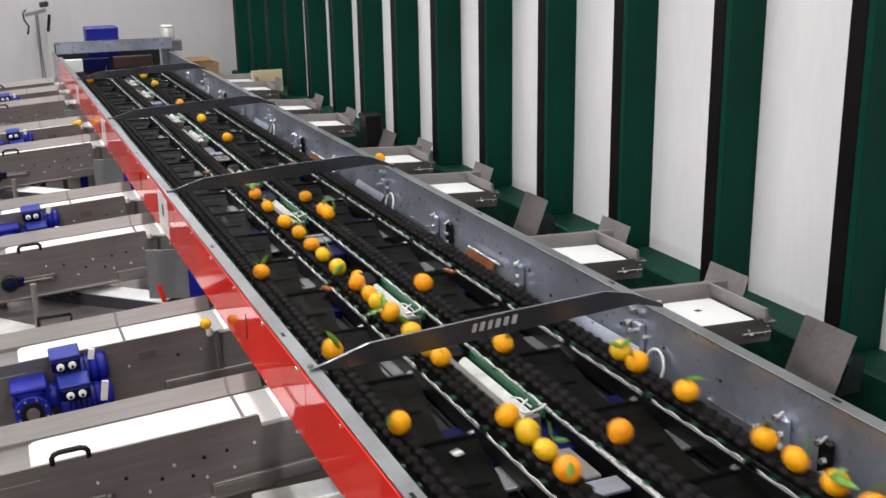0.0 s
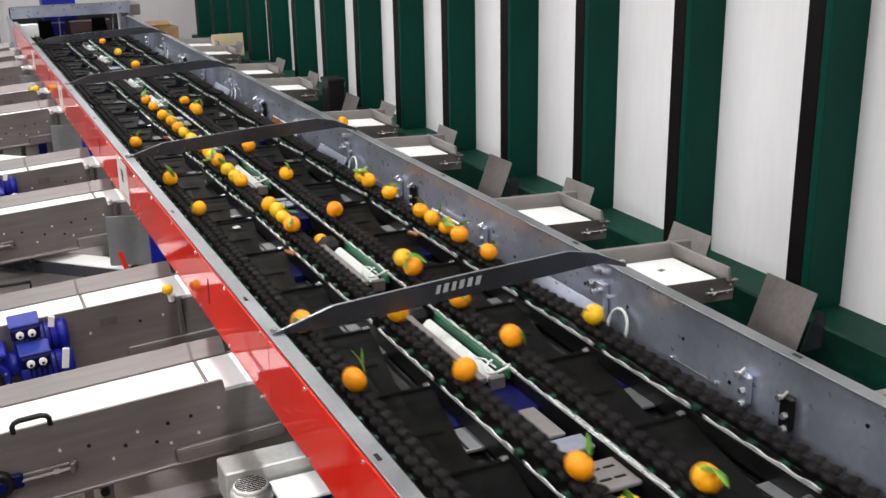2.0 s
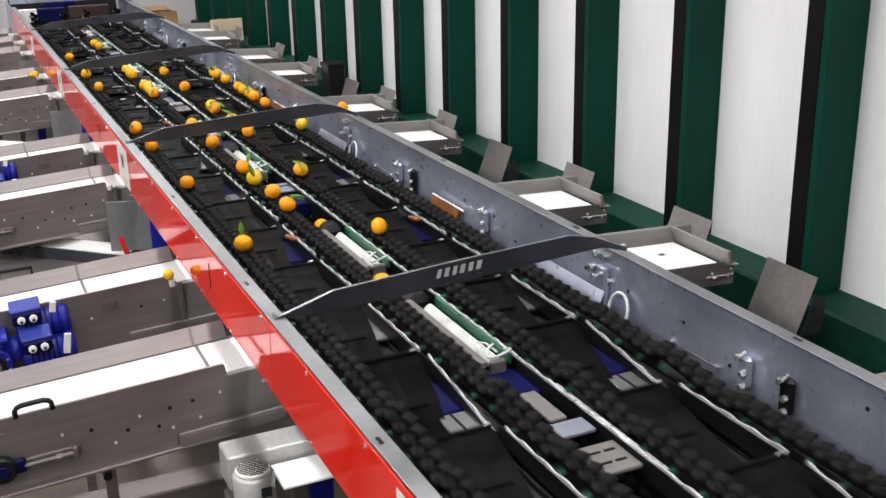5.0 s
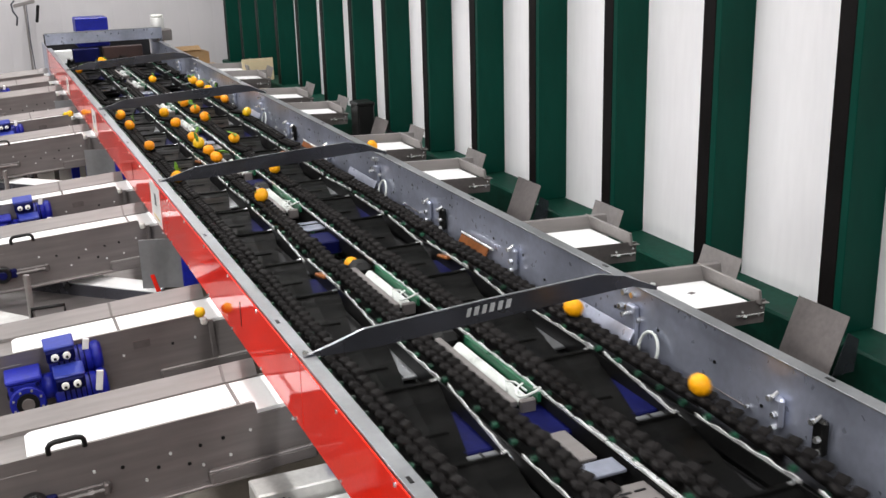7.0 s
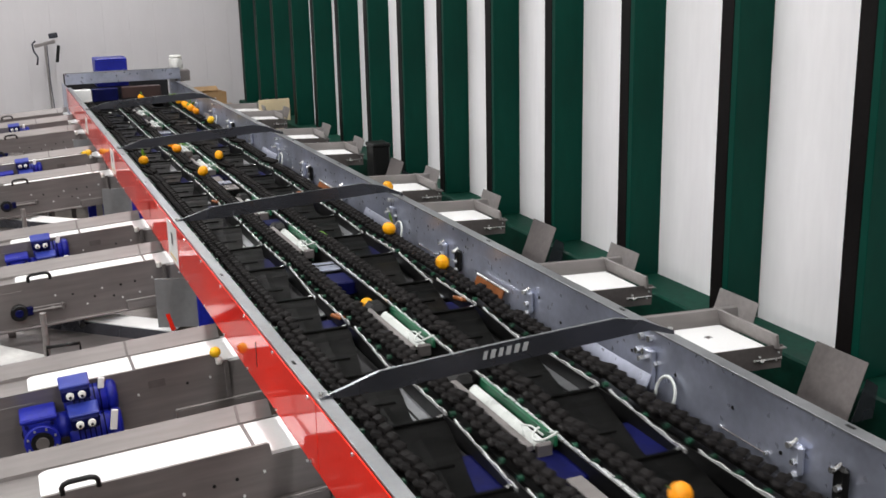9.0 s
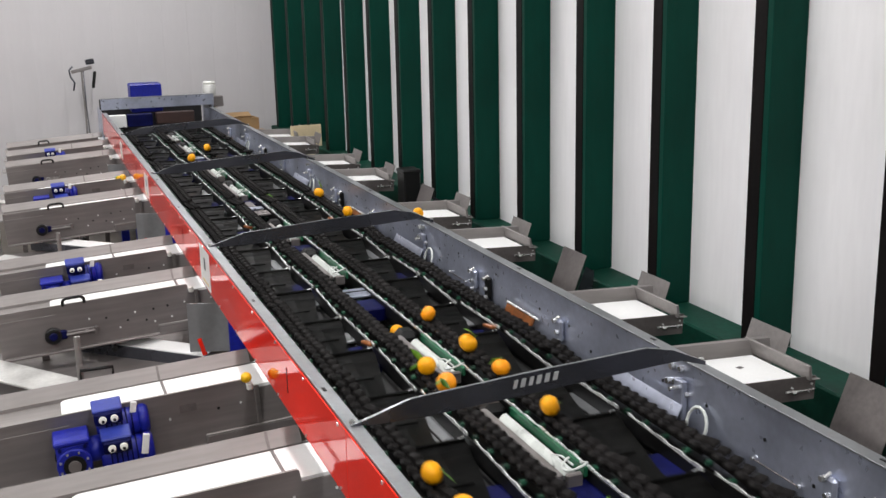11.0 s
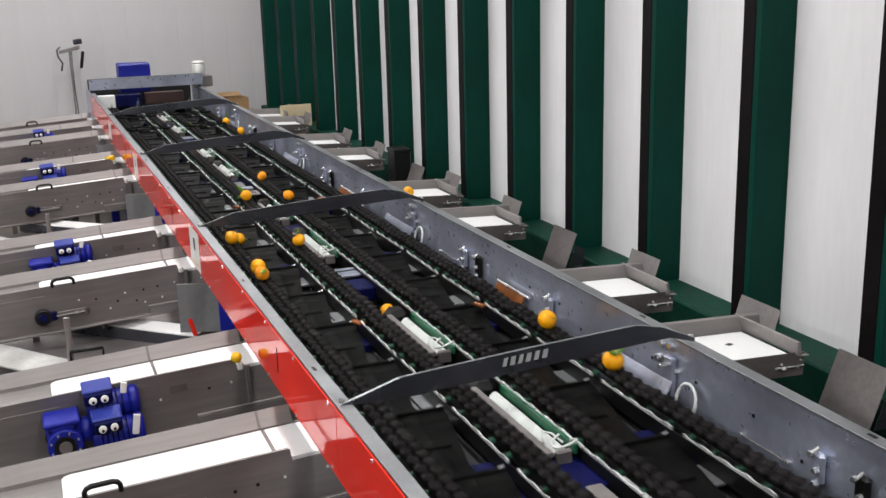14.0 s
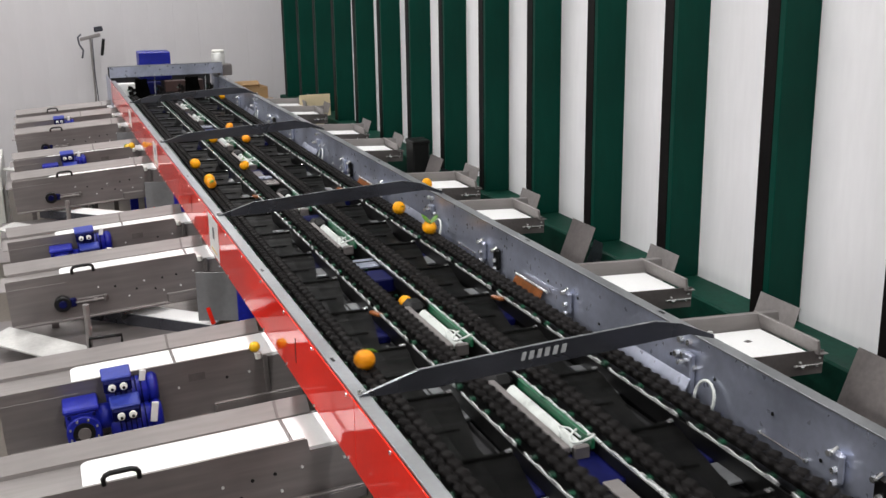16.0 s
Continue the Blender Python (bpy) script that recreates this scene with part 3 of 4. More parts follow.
def right_wall_fittings(mach):
    """Hinge brackets, bolts, hoses and slits on the inner face of the zinc sheet."""
    x = XR - 0.015
    for base in (0.05, 2.41, 4.78, 7.16, 9.5):
        for dy, dz in ((0.0, -0.035), (0.05, -0.04), (0.03, -0.085), (-0.03, -0.11), (0.0, -0.15), (0.07, -0.095)):
            part("bolt", rod(B(), 0.011, 0.016, (x - 0.006, base + dy, TOP + dz), (0, 90, 0), 6), "zinc_bolt", mach)
        br = part("valve_bracket", solid(B(), (0.02, 0.05, 0.13), (x - 0.012, base - 0.01, TOP - 0.13), (0, 0, 0), 0.004), "galv", mach)
        part("rod_end", rod(B(), 0.008, 0.05, (x - 0.03, base - 0.01, TOP - 0.09), (0, 90, 0), 8), "zinc_bolt", br)
        ring = [(x - 0.025 + 0.012 * math.sin(a), base - 0.12 + 0.05 * math.cos(a), TOP - 0.175 + 0.055 * math.sin(a)) for a in (math.pi * 1.5 * k / 12 - 0.4 for k in range(13))]
        part("air_hose", piped(B(), ring, 0.0055), "tube", mach, "looped white air hose", True)
        part("guide_sheet", solid(B(), (0.004, 0.42, 0.075), (x - 0.04, base + 0.17, TOP - 0.175), (0, 28, 0), 0.001), "galv", mach)
        for dy, big in ((-0.86, True), (-0.70, False), (0.82, False)):
            yb = base + dy
            h = 0.10 if big else 0.09
            b = part("hinge_bracket", solid(B(), (0.022, 0.05, h), (x - 0.013, yb, TOP - 0.142), (0, 0, 0), 0.009), "black" if big else "galv", mach, "hinge bracket with two bolts")
            for dz in (-0.104, -0.145, -0.182):
                part("bolt", rod(B(), 0.009, 0.016, (x - 0.030, yb + (0.012 if dz == -0.104 else -0.008), TOP + dz), (0, 90, 0), 6), "zinc_bolt", b)
            part("pin", rod(B(), 0.0055, 0.024, (x - 0.022, yb + 0.004, TOP - 0.094), (0, 60, 0), 8), "zinc_bolt", b)
        wire = part("wire_rod", rod(B(), 0.0018, 0.2, (x - 0.006, base - 0.47, TOP - 0.185), (90, 0, 0), 6), "steel_dull", mach, "thin steel rod between two bolts")
        for dy in (-0.1, 0.1):
            part("bolt", rod(B(), 0.006, 0.010, (x - 0.005, base - 0.47 + dy, TOP - 0.185), (0, 90, 0), 6), "zinc_bolt", wire)
        if base not in (2.41, 4.78):
            continue
        # orange reflections on sheet and lanes, built as small coloured plates and blocks
        part("orange_bracket", solid(B(), (0.010, 0.26, 0.055), (x - 0.028, base + 1.16, TOP - 0.178), (0, 25, 0), 0.003), "orange_tint", mach, "added orange-brown plate standing for an orange reflection")
        part("bracket_rod", rod(B(), 0.005, 0.3, (x - 0.020, base + 1.14, TOP - 0.148), (90, 0, 0), 8), "bright", mach)
        for px in (LANES["B"] - 0.07, LANES["D"] - 0.08):
            part("orange_sensor", solid(B(), (0.036, 0.06, 0.016), (px + 0.012, base + 1.06, 1.180), (0, 15, 20), 0.005), "orange_tint", mach, "added orange-brown block standing for an orange reflection")
    rng = random.Random(8)
    hole = mesh_of("hole", rod(B(), 0.006, 0.002, (0, 0, 0), (0, 90, 0), 8), "black")
    for i in range(46):
        o = part("hole", hole, "black", mach)
        o.location = (x - 0.0016, 0.9 + i * 0.23 + rng.uniform(-0.06, 0.06), TOP - rng.choice((0.07, 0.11, 0.16)))


def chain_mesh():
    """Six rubber saddles: low pads in two staggered rows that dip towards the middle."""
    bm = B()
    for i in range(6):
        y = (i + 0.5) * CUP - SEG / 2
        for side, off in ((-1, 0.0), (1, CUP / 2)):
            yy = y + off - CUP / 4
            solid(bm, (0.036, 0.046, 0.020), (side * 0.0175, yy, 0.002), (-7, side * -15, side * 16), 0.0075)
        solid(bm, (0.02, CUP * 0.98, 0.02), (0, y, -0.016))
    return mesh_of("chain_segment", bm, "rubber")


def roller_mesh():
    return mesh_of("roller", rod(B(), 0.0085, 0.016, (0, 0, 0), (0, 90, 0), 8), "roller_green")


def build_chains():
    """Four endless strands of rigid segments, each with its green rollers."""
    seg, rol = chain_mesh(), roller_mesh()
    strands = []
    for k, x in LANES.items():
        t = thing("conveyor_chain", "black rubber saddle chain with green rollers on steel rails", "conveyor chain", (x, 0, CHAIN_Z), "sorting chains")
        run = []
        for i in range(LOOP_N):
            s = part("chain_segment", seg, "rubber", t)
            for j in range(3):
                r = part("roller", rol, "roller_green", s, "green plastic roller")
                r.location = (-0.040, (2 * j + 0.5) * CUP - SEG / 2, -0.016)
            run.append(s)
        strands.append(run)
    return strands


LOOP_Y0, LOOP_Y1, LOOP_DROP = -1.4, 11.25, 0.145
LOOP_N = 76
LOOP_LEN = LOOP_N * SEG
FLAP_PITCH, FLAP_PHASE, FLAP_TAG = LOOP_LEN / 54, (-4.525 - LOOP_Y0) % (LOOP_LEN / 54), 7


# ---- side conveyors ----


def bolts_on(parent, spots):
    me = bpy.data.meshes.get("side_bolt") or mesh_of("side_bolt", rod(B(), 0.0048, 0.008, (0, 0, 0), (90, 0, 0), 6), "bright")
    for p in spots:
        o = part("bolt", me, "bright", parent)
        o.location = p


def gear_motor(parent, at):
    """Blue worm gearbox with motor and two cover boxes, each with two white glands."""
    x, y, z = at
    g = part("gear_motor", solid(B(), (0.112, 0.12, 0.145), (x, y, z), (0, 0, 0), 0.012), "blue", parent, "blue painted gear motor")
    part("shaft_flange", rod(B(), 0.060, 0.016, (x, y - 0.066, z - 0.005), (90, 0, 0), 24, bevel=0.004), "blue", g)
    for k in range(8):
        a = math.pi * (k + 0.5) / 4
        part("ring_bolt", rod(B(), 0.0045, 0.008, (x + 0.049 * math.cos(a), y - 0.076, z - 0.005 + 0.049 * math.sin(a)), (90, 0, 0), 6), "zinc_bolt", g)
    part("shaft_ring", rod(B(), 0.038, 0.016, (x, y - 0.074, z - 0.005), (90, 0, 0), 20), "black", g)
    part("shaft_cap", rod(B(), 0.022, 0.02, (x, y - 0.080, z - 0.005), (90, 0, 0), 16), "steel_side", g)
    for dx in (-0.042, 0.042):
        for dz in (-0.055, 0.055):
            part("cap_screw", rod(B(), 0.007, 0.01, (x + dx, y - 0.062, z + dz), (90, 0, 0), 6), "navy", g)
    part("lid_rim", solid(B(), (0.122, 0.132, 0.018), (x, y, z + 0.074), (0, 0, 0), 0.005), "blue", g)
    part("foot_rim", solid(B(), (0.122, 0.132, 0.016), (x, y, z - 0.072), (0, 0, 0), 0.005), "blue", g)
    part("neck", rod(B(), 0.046, 0.06, (x + 0.075, y + 0.01, z + 0.01), (0, 90, 0), 20), "blue", g, "", True)
    for dy, dz in ((0.015, -0.03), (0.075, 0.06)):
        b = part("motor_barrel", rod(B(), 0.056, 0.15, (x + 0.165, y + dy, z + dz), (0, 90, 0), 20, bevel=0.008), "blue", g, "", True)
        for i in range(6):
            part("cooling_fin", rod(B(), 0.060, 0.005, (x + 0.125 + i * 0.018, y + dy, z + dz), (0, 90, 0), 20), "navy", b)
        part("fan_cover", rod(B(), 0.06, 0.04, (x + 0.255, y + dy, z + dz), (0, 90, 0), 20, bevel=0.012), "blue", b, "", True)
    for dz, dy, dx in ((0.040, -0.045, 0.150), (0.122, 0.03, 0.135)):
        bx = part("terminal_box", solid(B(), (0.098, 0.075, 0.05), (x + dx, y + dy, z + dz), (12, 0, 0), 0.006), "navy", g, "dark blue terminal box with two white glands")
        part("cover", solid(B(), (0.104, 0.08, 0.012), (x + dx, y + dy + 0.006, z + dz + 0.030), (12, 0, 0), 0.004), "blue_light", bx, "lighter blue cover")
        for gx in (-0.02, 0.02):
            gl = part("gland", rod(B(), 0.0135, 0.02, (x + dx + gx, y + dy - 0.042, z + dz - 0.006), (78, 0, 0), 14, bevel=0.003), "white_plastic", bx)
            part("gland_hole", rod(B(), 0.0055, 0.004, (x + dx + gx, y + dy - 0.0525, z + dz - 0.0085), (78, 0, 0), 10), "black", bx)
    part("name_plate", solid(B(), (0.024, 0.01, 0.075), (x + 0.245, y - 0.058, z + 0.015), (0, 12, 0), 0.002), "label", g, "white name plate")
    part("name_plate", solid(B(), (0.022, 0.01, 0.04), (x + 0.225, y + 0.01, z + 0.135), (0, 12, 0), 0.002), "label", g, "white name plate")
    return g


def side_belt(y, motor):
    """A short steel conveyor with a white belt, running down from the machine to the west."""
    W = 0.24
    t = thing("side_conveyor", "stainless side conveyor with white belt " + ("and blue gear motor" if motor else "and black pull handle"), "conveyor", (0.672, y, 1.063), "outlet conveyors", (0, -3.2, 0))
    L = 0.77
    # belt with rounded outer corners
    r = 0.03
    out = [(0.12, -W / 2), (0.12, W / 2), (-L + r, W / 2)] + [(-L + r - r * math.sin(a), W / 2 - r + r * math.cos(a)) for a in (0.4, 0.8, 1.2)] + [(-L, W / 2 - r), (-L, -W / 2 + r)] + [(-L + r - r * math.cos(a), -W / 2 + r - r * math.sin(a)) for a in (0.4, 0.8, 1.2)] + [(-L + r, -W / 2)]
    belt = part("belt", extruded(B(), out, 0.012, "z", (0, 0, -0.006)), "white_belt", t, "clean white conveyor belt")
    part("belt_seam", solid(B(), (0.011, W, 0.002), (-0.145 if not motor else -0.395, 0, 0.0012)), "steel_dull", belt)
    # outer tray plate beyond the belt, far guard, near side plate
    part("tray", solid(B(), (0.30, W + 0.02, 0.004), (-L - 0.13, 0, -0.012), (0, 0, 0), 0.001), "steel", t)
    far = [(-1.02, -0.13), (0.06, -0.13), (0.06, 0.004), (-1.02, 0.004)]
    g = part("guard", extruded(B(), far, 0.004, "y", (0, W / 2 + 0.008, 0)), "steel", t, "stainless guard plate")
    part("guard_slope", solid(B(), (0.99, 0.004, 0.062), (-0.535, W / 2 + 0.028, 0.026), (-40, 0, 0), 0.001), "steel", g)
    part("guard_joint", solid(B(), (0.009, 0.003, 0.06), (-0.15 if not motor else -0.40, W / 2 + 0.0255, 0.0262), (-40, 0, 0)), "steel_dull", g)
    near = [(-1.02, -0.20), (0.06, -0.20), (0.06, -0.012), (-0.105, -0.012), (-0.11, 0.030), (-1.02, 0.030)]
    n = part("side_plate", extruded(B(), near, 0.004, "y", (0, -W / 2 - 0.006, 0)), "steel_side", t, "bolted stainless side plate")
    part("side_lip", solid(B(), (0.9, 0.010, 0.003), (-0.565, -W / 2 - 0.004, 0.0315)), "steel", n)
    part("stiffener", solid(B(), (0.34, 0.03, 0.045), (-0.11, -W / 2 - 0.022, -0.172), (0, 0, 0), 0.006), "steel_side", n)
    part("stiffener_lip", solid(B(), (0.34, 0.006, 0.008), (-0.11, -W / 2 - 0.036, -0.148), (0, 0, 0), 0.002), "steel", n)
    part("stiffener", solid(B(), (0.92, 0.03, 0.012), (-0.55, -W / 2 - 0.02, -0.196), (0, 0, 0), 0.003), "steel_side", n)
    bolts_on(n, [(bx, -W / 2 - 0.01, bz) for bx, bz in (((-0.135, -0.055), (-0.40, -0.065)) if motor else ((0.0, -0.055), (-0.135, -0.055), (-0.205, -0.12), (-0.29, -0.13), (-0.38, -0.065), (-0.46, -0.13), (-0.60, -0.06)))])
    hole = bpy.data.meshes.get("plate_hole") or mesh_of("plate_hole", rod(B(), 0.006, 0.002, (0, 0, 0), (90, 0, 0), 8), "black")
    if motor:
        part("label_patch", solid(B(), (0.062, 0.002, 0.030), (-0.33, -W / 2 - 0.0095, -0.035)), "steel_dull", n, "faded grey label")
    for hx, hz in ((-0.22, -0.06),) if motor else ((-0.29, -0.065), (-0.22, -0.06), (-0.33, -0.115), (-0.42, -0.10), (-0.52, -0.07)):
        part("hole", hole, "black", n).location = (hx, -W / 2 - 0.0092, hz)
    if abs(y - 2.79) > 0.01:
        part("end_knob", solid(B(), (0.024, 0.024, 0.03), (-0.095, -W / 2 - 0.016, 0.005), (0, 0, 0), 0.005), "white_plastic", t, "white plastic end block")
        part("corner_post", solid(B(), (0.02, 0.012, 0.2), (-0.070, -W / 2 - 0.014, -0.10), (0, 0, 0), 0.003), "steel_side", t)
    # screw tensioner with black knob
    ten = part("tensioner", rod(B(), 0.0055, 0.18, (-0.66, -W / 2 - 0.03, -0.115), (0, 90, 0), 8), "steel", t, "threaded tensioner rod")
    part("slot_rail", solid(B(), (0.19, 0.012, 0.030), (-0.655, -W / 2 - 0.014, -0.115), (0, 0, 0), 0.004), "steel_dull", ten)
    part("nut", rod(B(), 0.010, 0.016, (-0.62, -W / 2 - 0.03, -0.115), (0, 90, 0), 6), "steel", ten)
    part("block", solid(B(), (0.016, 0.03, 0.036), (-0.575, -W / 2 - 0.022, -0.115), (0, 0, 0), 0.004), "steel_dull", ten)
    part("knob", rod(B(), 0.040, 0.035, (-0.775, -W / 2 - 0.03, -0.11), (90, 0, 0), 20, bevel=0.006), "black", ten, "dark round bearing")
    part("bearing_hub", rod(B(), 0.020, 0.012, (-0.775, -W / 2 - 0.050, -0.11), (90, 0, 0), 14, bevel=0.003), "navy", ten)
    part("bearing_arm", solid(B(), (0.05, 0.02, 0.045), (-0.735, -W / 2 - 0.026, -0.112), (0, 0, 0), 0.006), "navy", ten)
    if motor:
        gear_motor(t, (-0.75, -W / 2 - 0.08, -0.100))
    else:
        pts = [(hx, -W / 2 - 0.006, hz) for hx, hz in ((-0.71, 0.025), (-0.71, 0.046), (-0.704, 0.055), (-0.69, 0.060), (-0.63, 0.060), (-0.616, 0.055), (-0.61, 0.046), (-0.61, 0.025))]
        part("handle", piped(B(), pts, 0.008, 8), "black", t, "black pull handle", True)
    # support stand
    for lx in (-0.5, -0.85):
        part("stand_leg", solid(B(), (0.035, 0.035, 0.86), (lx, 0.05, -0.62), (0, 3.2, 0), 0.003), "steel_side", t)
    part("stand_bar", rod(B(), 0.014, 0.2, (-0.5, -0.02, -0.24), (90, 0, 0), 10), "black", t)
    return t


WEST = [(0.37, False), (1.25, True), (2.79, False), (3.65, True), (5.16, False), (6.0, True), (7.86, False), (8.79, True), (10.25, False), (11.05, True), (11.75, False)]


def build_west():
    for y, motor in WEST:
        side_belt(y, motor)


def east_belt(y):
    """The east side outlet: white belt between steel rims with a stop bar and a small deflector."""
    t = thing("outlet_conveyor", "stainless outlet conveyor with a short white belt and stop bar", "conveyor", (1.80, y, 1.055), "east outlet conveyors", (0, 2.6, 0))
    W = 0.31
    part("belt", solid(B(), (0.77, W, 0.012), (0.385, 0, -0.006), (0, 0, 0), 0.003), "white_belt", t, "clean white conveyor belt")
    far = part("rim", solid(B(), (0.90, 0.006, 0.11), (0.43, W / 2 + 0.02, 0.0), (-14, 0, 0), 0.001), "steel", t, "stainless rim")
    part("rim_top", solid(B(), (0.90, 0.03, 0.004), (0.43, W / 2 + 0.045, 0.052), (0, 0, 0), 0.001), "steel", far)
    n = part("side_plate", solid(B(), (0.85, 0.005, 0.095), (0.405, -W / 2 - 0.005, -0.037), (0, 0, 0), 0.001), "steel_dull", t)
    bolts_on(n, [(0.72, -W / 2 - 0.009, -0.03), (0.8, -W / 2 - 0.009, -0.05), (0.62, -W / 2 - 0.009, -0.06), (0.81, -W / 2 - 0.009, -0.02)])
    ten = part("tensioner", rod(B(), 0.005, 0.13, (0.75, -W / 2 - 0.02, -0.04), (0, 90, 0), 8), "zinc_bolt", t)
    part("nut", rod(B(), 0.009, 0.016, (0.72, -W / 2 - 0.02, -0.045), (0, 90, 0), 6), "zinc_bolt", ten)
    part("stop_bar", solid(B(), (0.012, W + 0.09, 0.06), (0.785, 0.015, 0.03), (0, -12, 0), 0.002), "steel", t, "stainless stop bar")
    part("end_lip", solid(B(), (0.05, W + 0.05, 0.004), (0.812, 0, 0.0), (0, 0, 0), 0.001), "steel", t)
    part("deflector", solid(B(), (0.004, 0.26, 0.11), (0.92, 0.25, 0.03), (0, 16, 0), 0.001), "steel", t, "small tilted deflector sheet")
    part("stand_leg", solid(B(), (0.04, 0.04, 0.98), (0.75, 0, -0.55), (0, -2.6, 0), 0.003), "steel_side", t)
    return t


EAST = [1.5, 2.97, 3.87, 5.42, 6.4, 8.05, 9.0, 10.45, 11.2]


def build_east():
    for y in EAST:
        t = east_belt(y)
        if y == 2.97:
            part("scuff", solid(B(), (0.03, 0.022, 0.0012), (0.62, 0.03, 0.0006), (0, 0, 20), 0.0004), "steel_dull", t, "small grey scuff on the belt")
    for y in (0.2, 2.60, 4.95, 7.35):
        t = thing("chute_plate", "tall tilted stainless chute plate beside the green ledge", "chute", (2.685, y, 0.0), "chute plates")
        part("plate", solid(B(), (0.004, 0.27, 0.245), (0, 0, 0.935), (0, 21, 0), 0.001), "steel_dull", t)
        part("side_cheek", extruded(B(), [(-0.03, 0.83), (0.07, 0.83), (0.085, 0.955), (0.03, 0.99)], 0.004, "y", (0.006, -0.140, 0)), "dark_steel", t)
        part("stand_leg", solid(B(), (0.04, 0.04, 0.83), (-0.03, 0, 0.415), (0, 0, 0), 0.003), "steel_side", t)


# ---- lower level on the west side ----


def build_lower_west():
    for y in (4.75, 7.15, 9.6):
        t = thing("collecting_chute", "low stainless collecting chute with white slanting edge strips", "chute", (0.2, y, 0.0), "collecting chutes")
        part("floor_sheet", solid(B(), (1.05, 1.15, 0.004), (-0.12, 0.10, 0.735), (0, -1, 0), 0.001), "steel_side", t)
        part("edge", solid(B(), (1.10, 0.09, 0.012), (0.02, 0.41, 0.80), (14, 0, -44.5), 0.003), "white_belt", t, "white slanting edge strip")
        part("edge", solid(B(), (0.62, 0.16, 0.012), (-0.42, 0.0, 0.80), (8, 0, -52), 0.003), "motor_grey", t, "pale grey slanting edge strip")
        part("wall_sheet", solid(B(), (1.05, 0.005, 0.06), (-0.01, 0.34, 0.77), (0, 0, -44.5), 0.001), "dark_steel", t)
        part("end_sheet", solid(B(), (0.20, 0.005, 0.24), (0.40, -0.12, 0.97), (0, 0, -20), 0.001), "flange", t, "bright zinc-plated end sheet")
        part("red_corner", solid(B(), (0.024, 0.008, 0.09), (0.362, -0.106, 0.875), (0, -15, -20), 0.003), "red", t, "red painted corner bracket")
        post = part("post", rod(B(), 0.014, 0.3, (-0.2, -0.2, 0.88), (0, 0, 0), 12), "steel", t)
        part("foot_bar", piped(B(), [(-0.2, -0.22, 0.83), (-0.2, -0.22, 0.875), (-0.06, -0.22, 0.875), (-0.06, -0.22, 0.83)], 0.008, 8), "black", post, "black handle bar", True)
        bolts_on(t, [(-0.25, -0.1, 0.735), (-0.15, 0.0, 0.738), (0.05, -0.05, 0.742), (-0.3, 0.1, 0.733)])
        for lx in (-0.45, 0.25):
            part("leg", solid(B(), (0.04, 0.04, 0.70), (lx, 0.0, 0.35), (0, 0, 0), 0.003), "steel_side", t)
    # transfer conveyor with an upright motor under the first outlet
    t = thing("transfer_conveyor", "low stainless transfer conveyor with white belt and upright grey motor", "conveyor", (0.62, 2.36, 0.0))
    part("frame", solid(B(), (0.30, 0.11, 0.11), (0.03, 0.15, 0.83), (0, 0, 0), 0.005), "motor_grey", t)
    part("frame", solid(B(), (0.30, 0.06, 0.12), (0.06, -0.16, 0.74), (0, 0, 0), 0.005), "steel_side", t)
    part("belt", solid(B(), (0.44, 0.14, 0.012), (0.22, 0.01, 0.835), (0, 0, 0), 0.004), "white_belt", t)
    m = part("motor", rod(B(), 0.06, 0.16, (-0.07, 0.0, 0.80), (0, 0, 0), 24, bevel=0.008), "motor_grey", t, "light grey motor with round fan grille", True)
    part("grille", rod(B(), 0.05, 0.012, (-0.07, 0.0, 0.886), (0, 0, 0), 24, bevel=0.003), "white_plastic", m)
    for i in range(-4, 5):
        half = math.sqrt(max(0.0, 0.045 ** 2 - (i * 0.01) ** 2))
        part("grille_slot", solid(B(), (2 * half, 0.004, 0.002), (-0.07, i * 0.01, 0.8932)), "black", m)
    part("sticker", solid(B(), (0.03, 0.002, 0.03), (-0.05, -0.0605, 0.84)), "label_black", m)
    for lx in (-0.10, 0.10):
        part("leg", solid(B(), (0.05, 0.05, 0.75), (lx, 0.14, 0.375), (0, 0, 0), 0.004), "steel_side", t)
    t = thing("floor_beam", "long low stainless channel on short feet", "conveyor frame", (0.0, 2.95, 0.0))
    part("channel", solid(B(), (1.3, 0.12, 0.1), (0, 0, 0.52), (0, 0, 0), 0.006), "steel_side", t)
    for lx in (-0.5, 0.5):
        part("foot", solid(B(), (0.05, 0.1, 0.47), (lx, 0, 0.235), (0, 0, 0), 0.004), "steel_side", t)


# ---- far end things ----


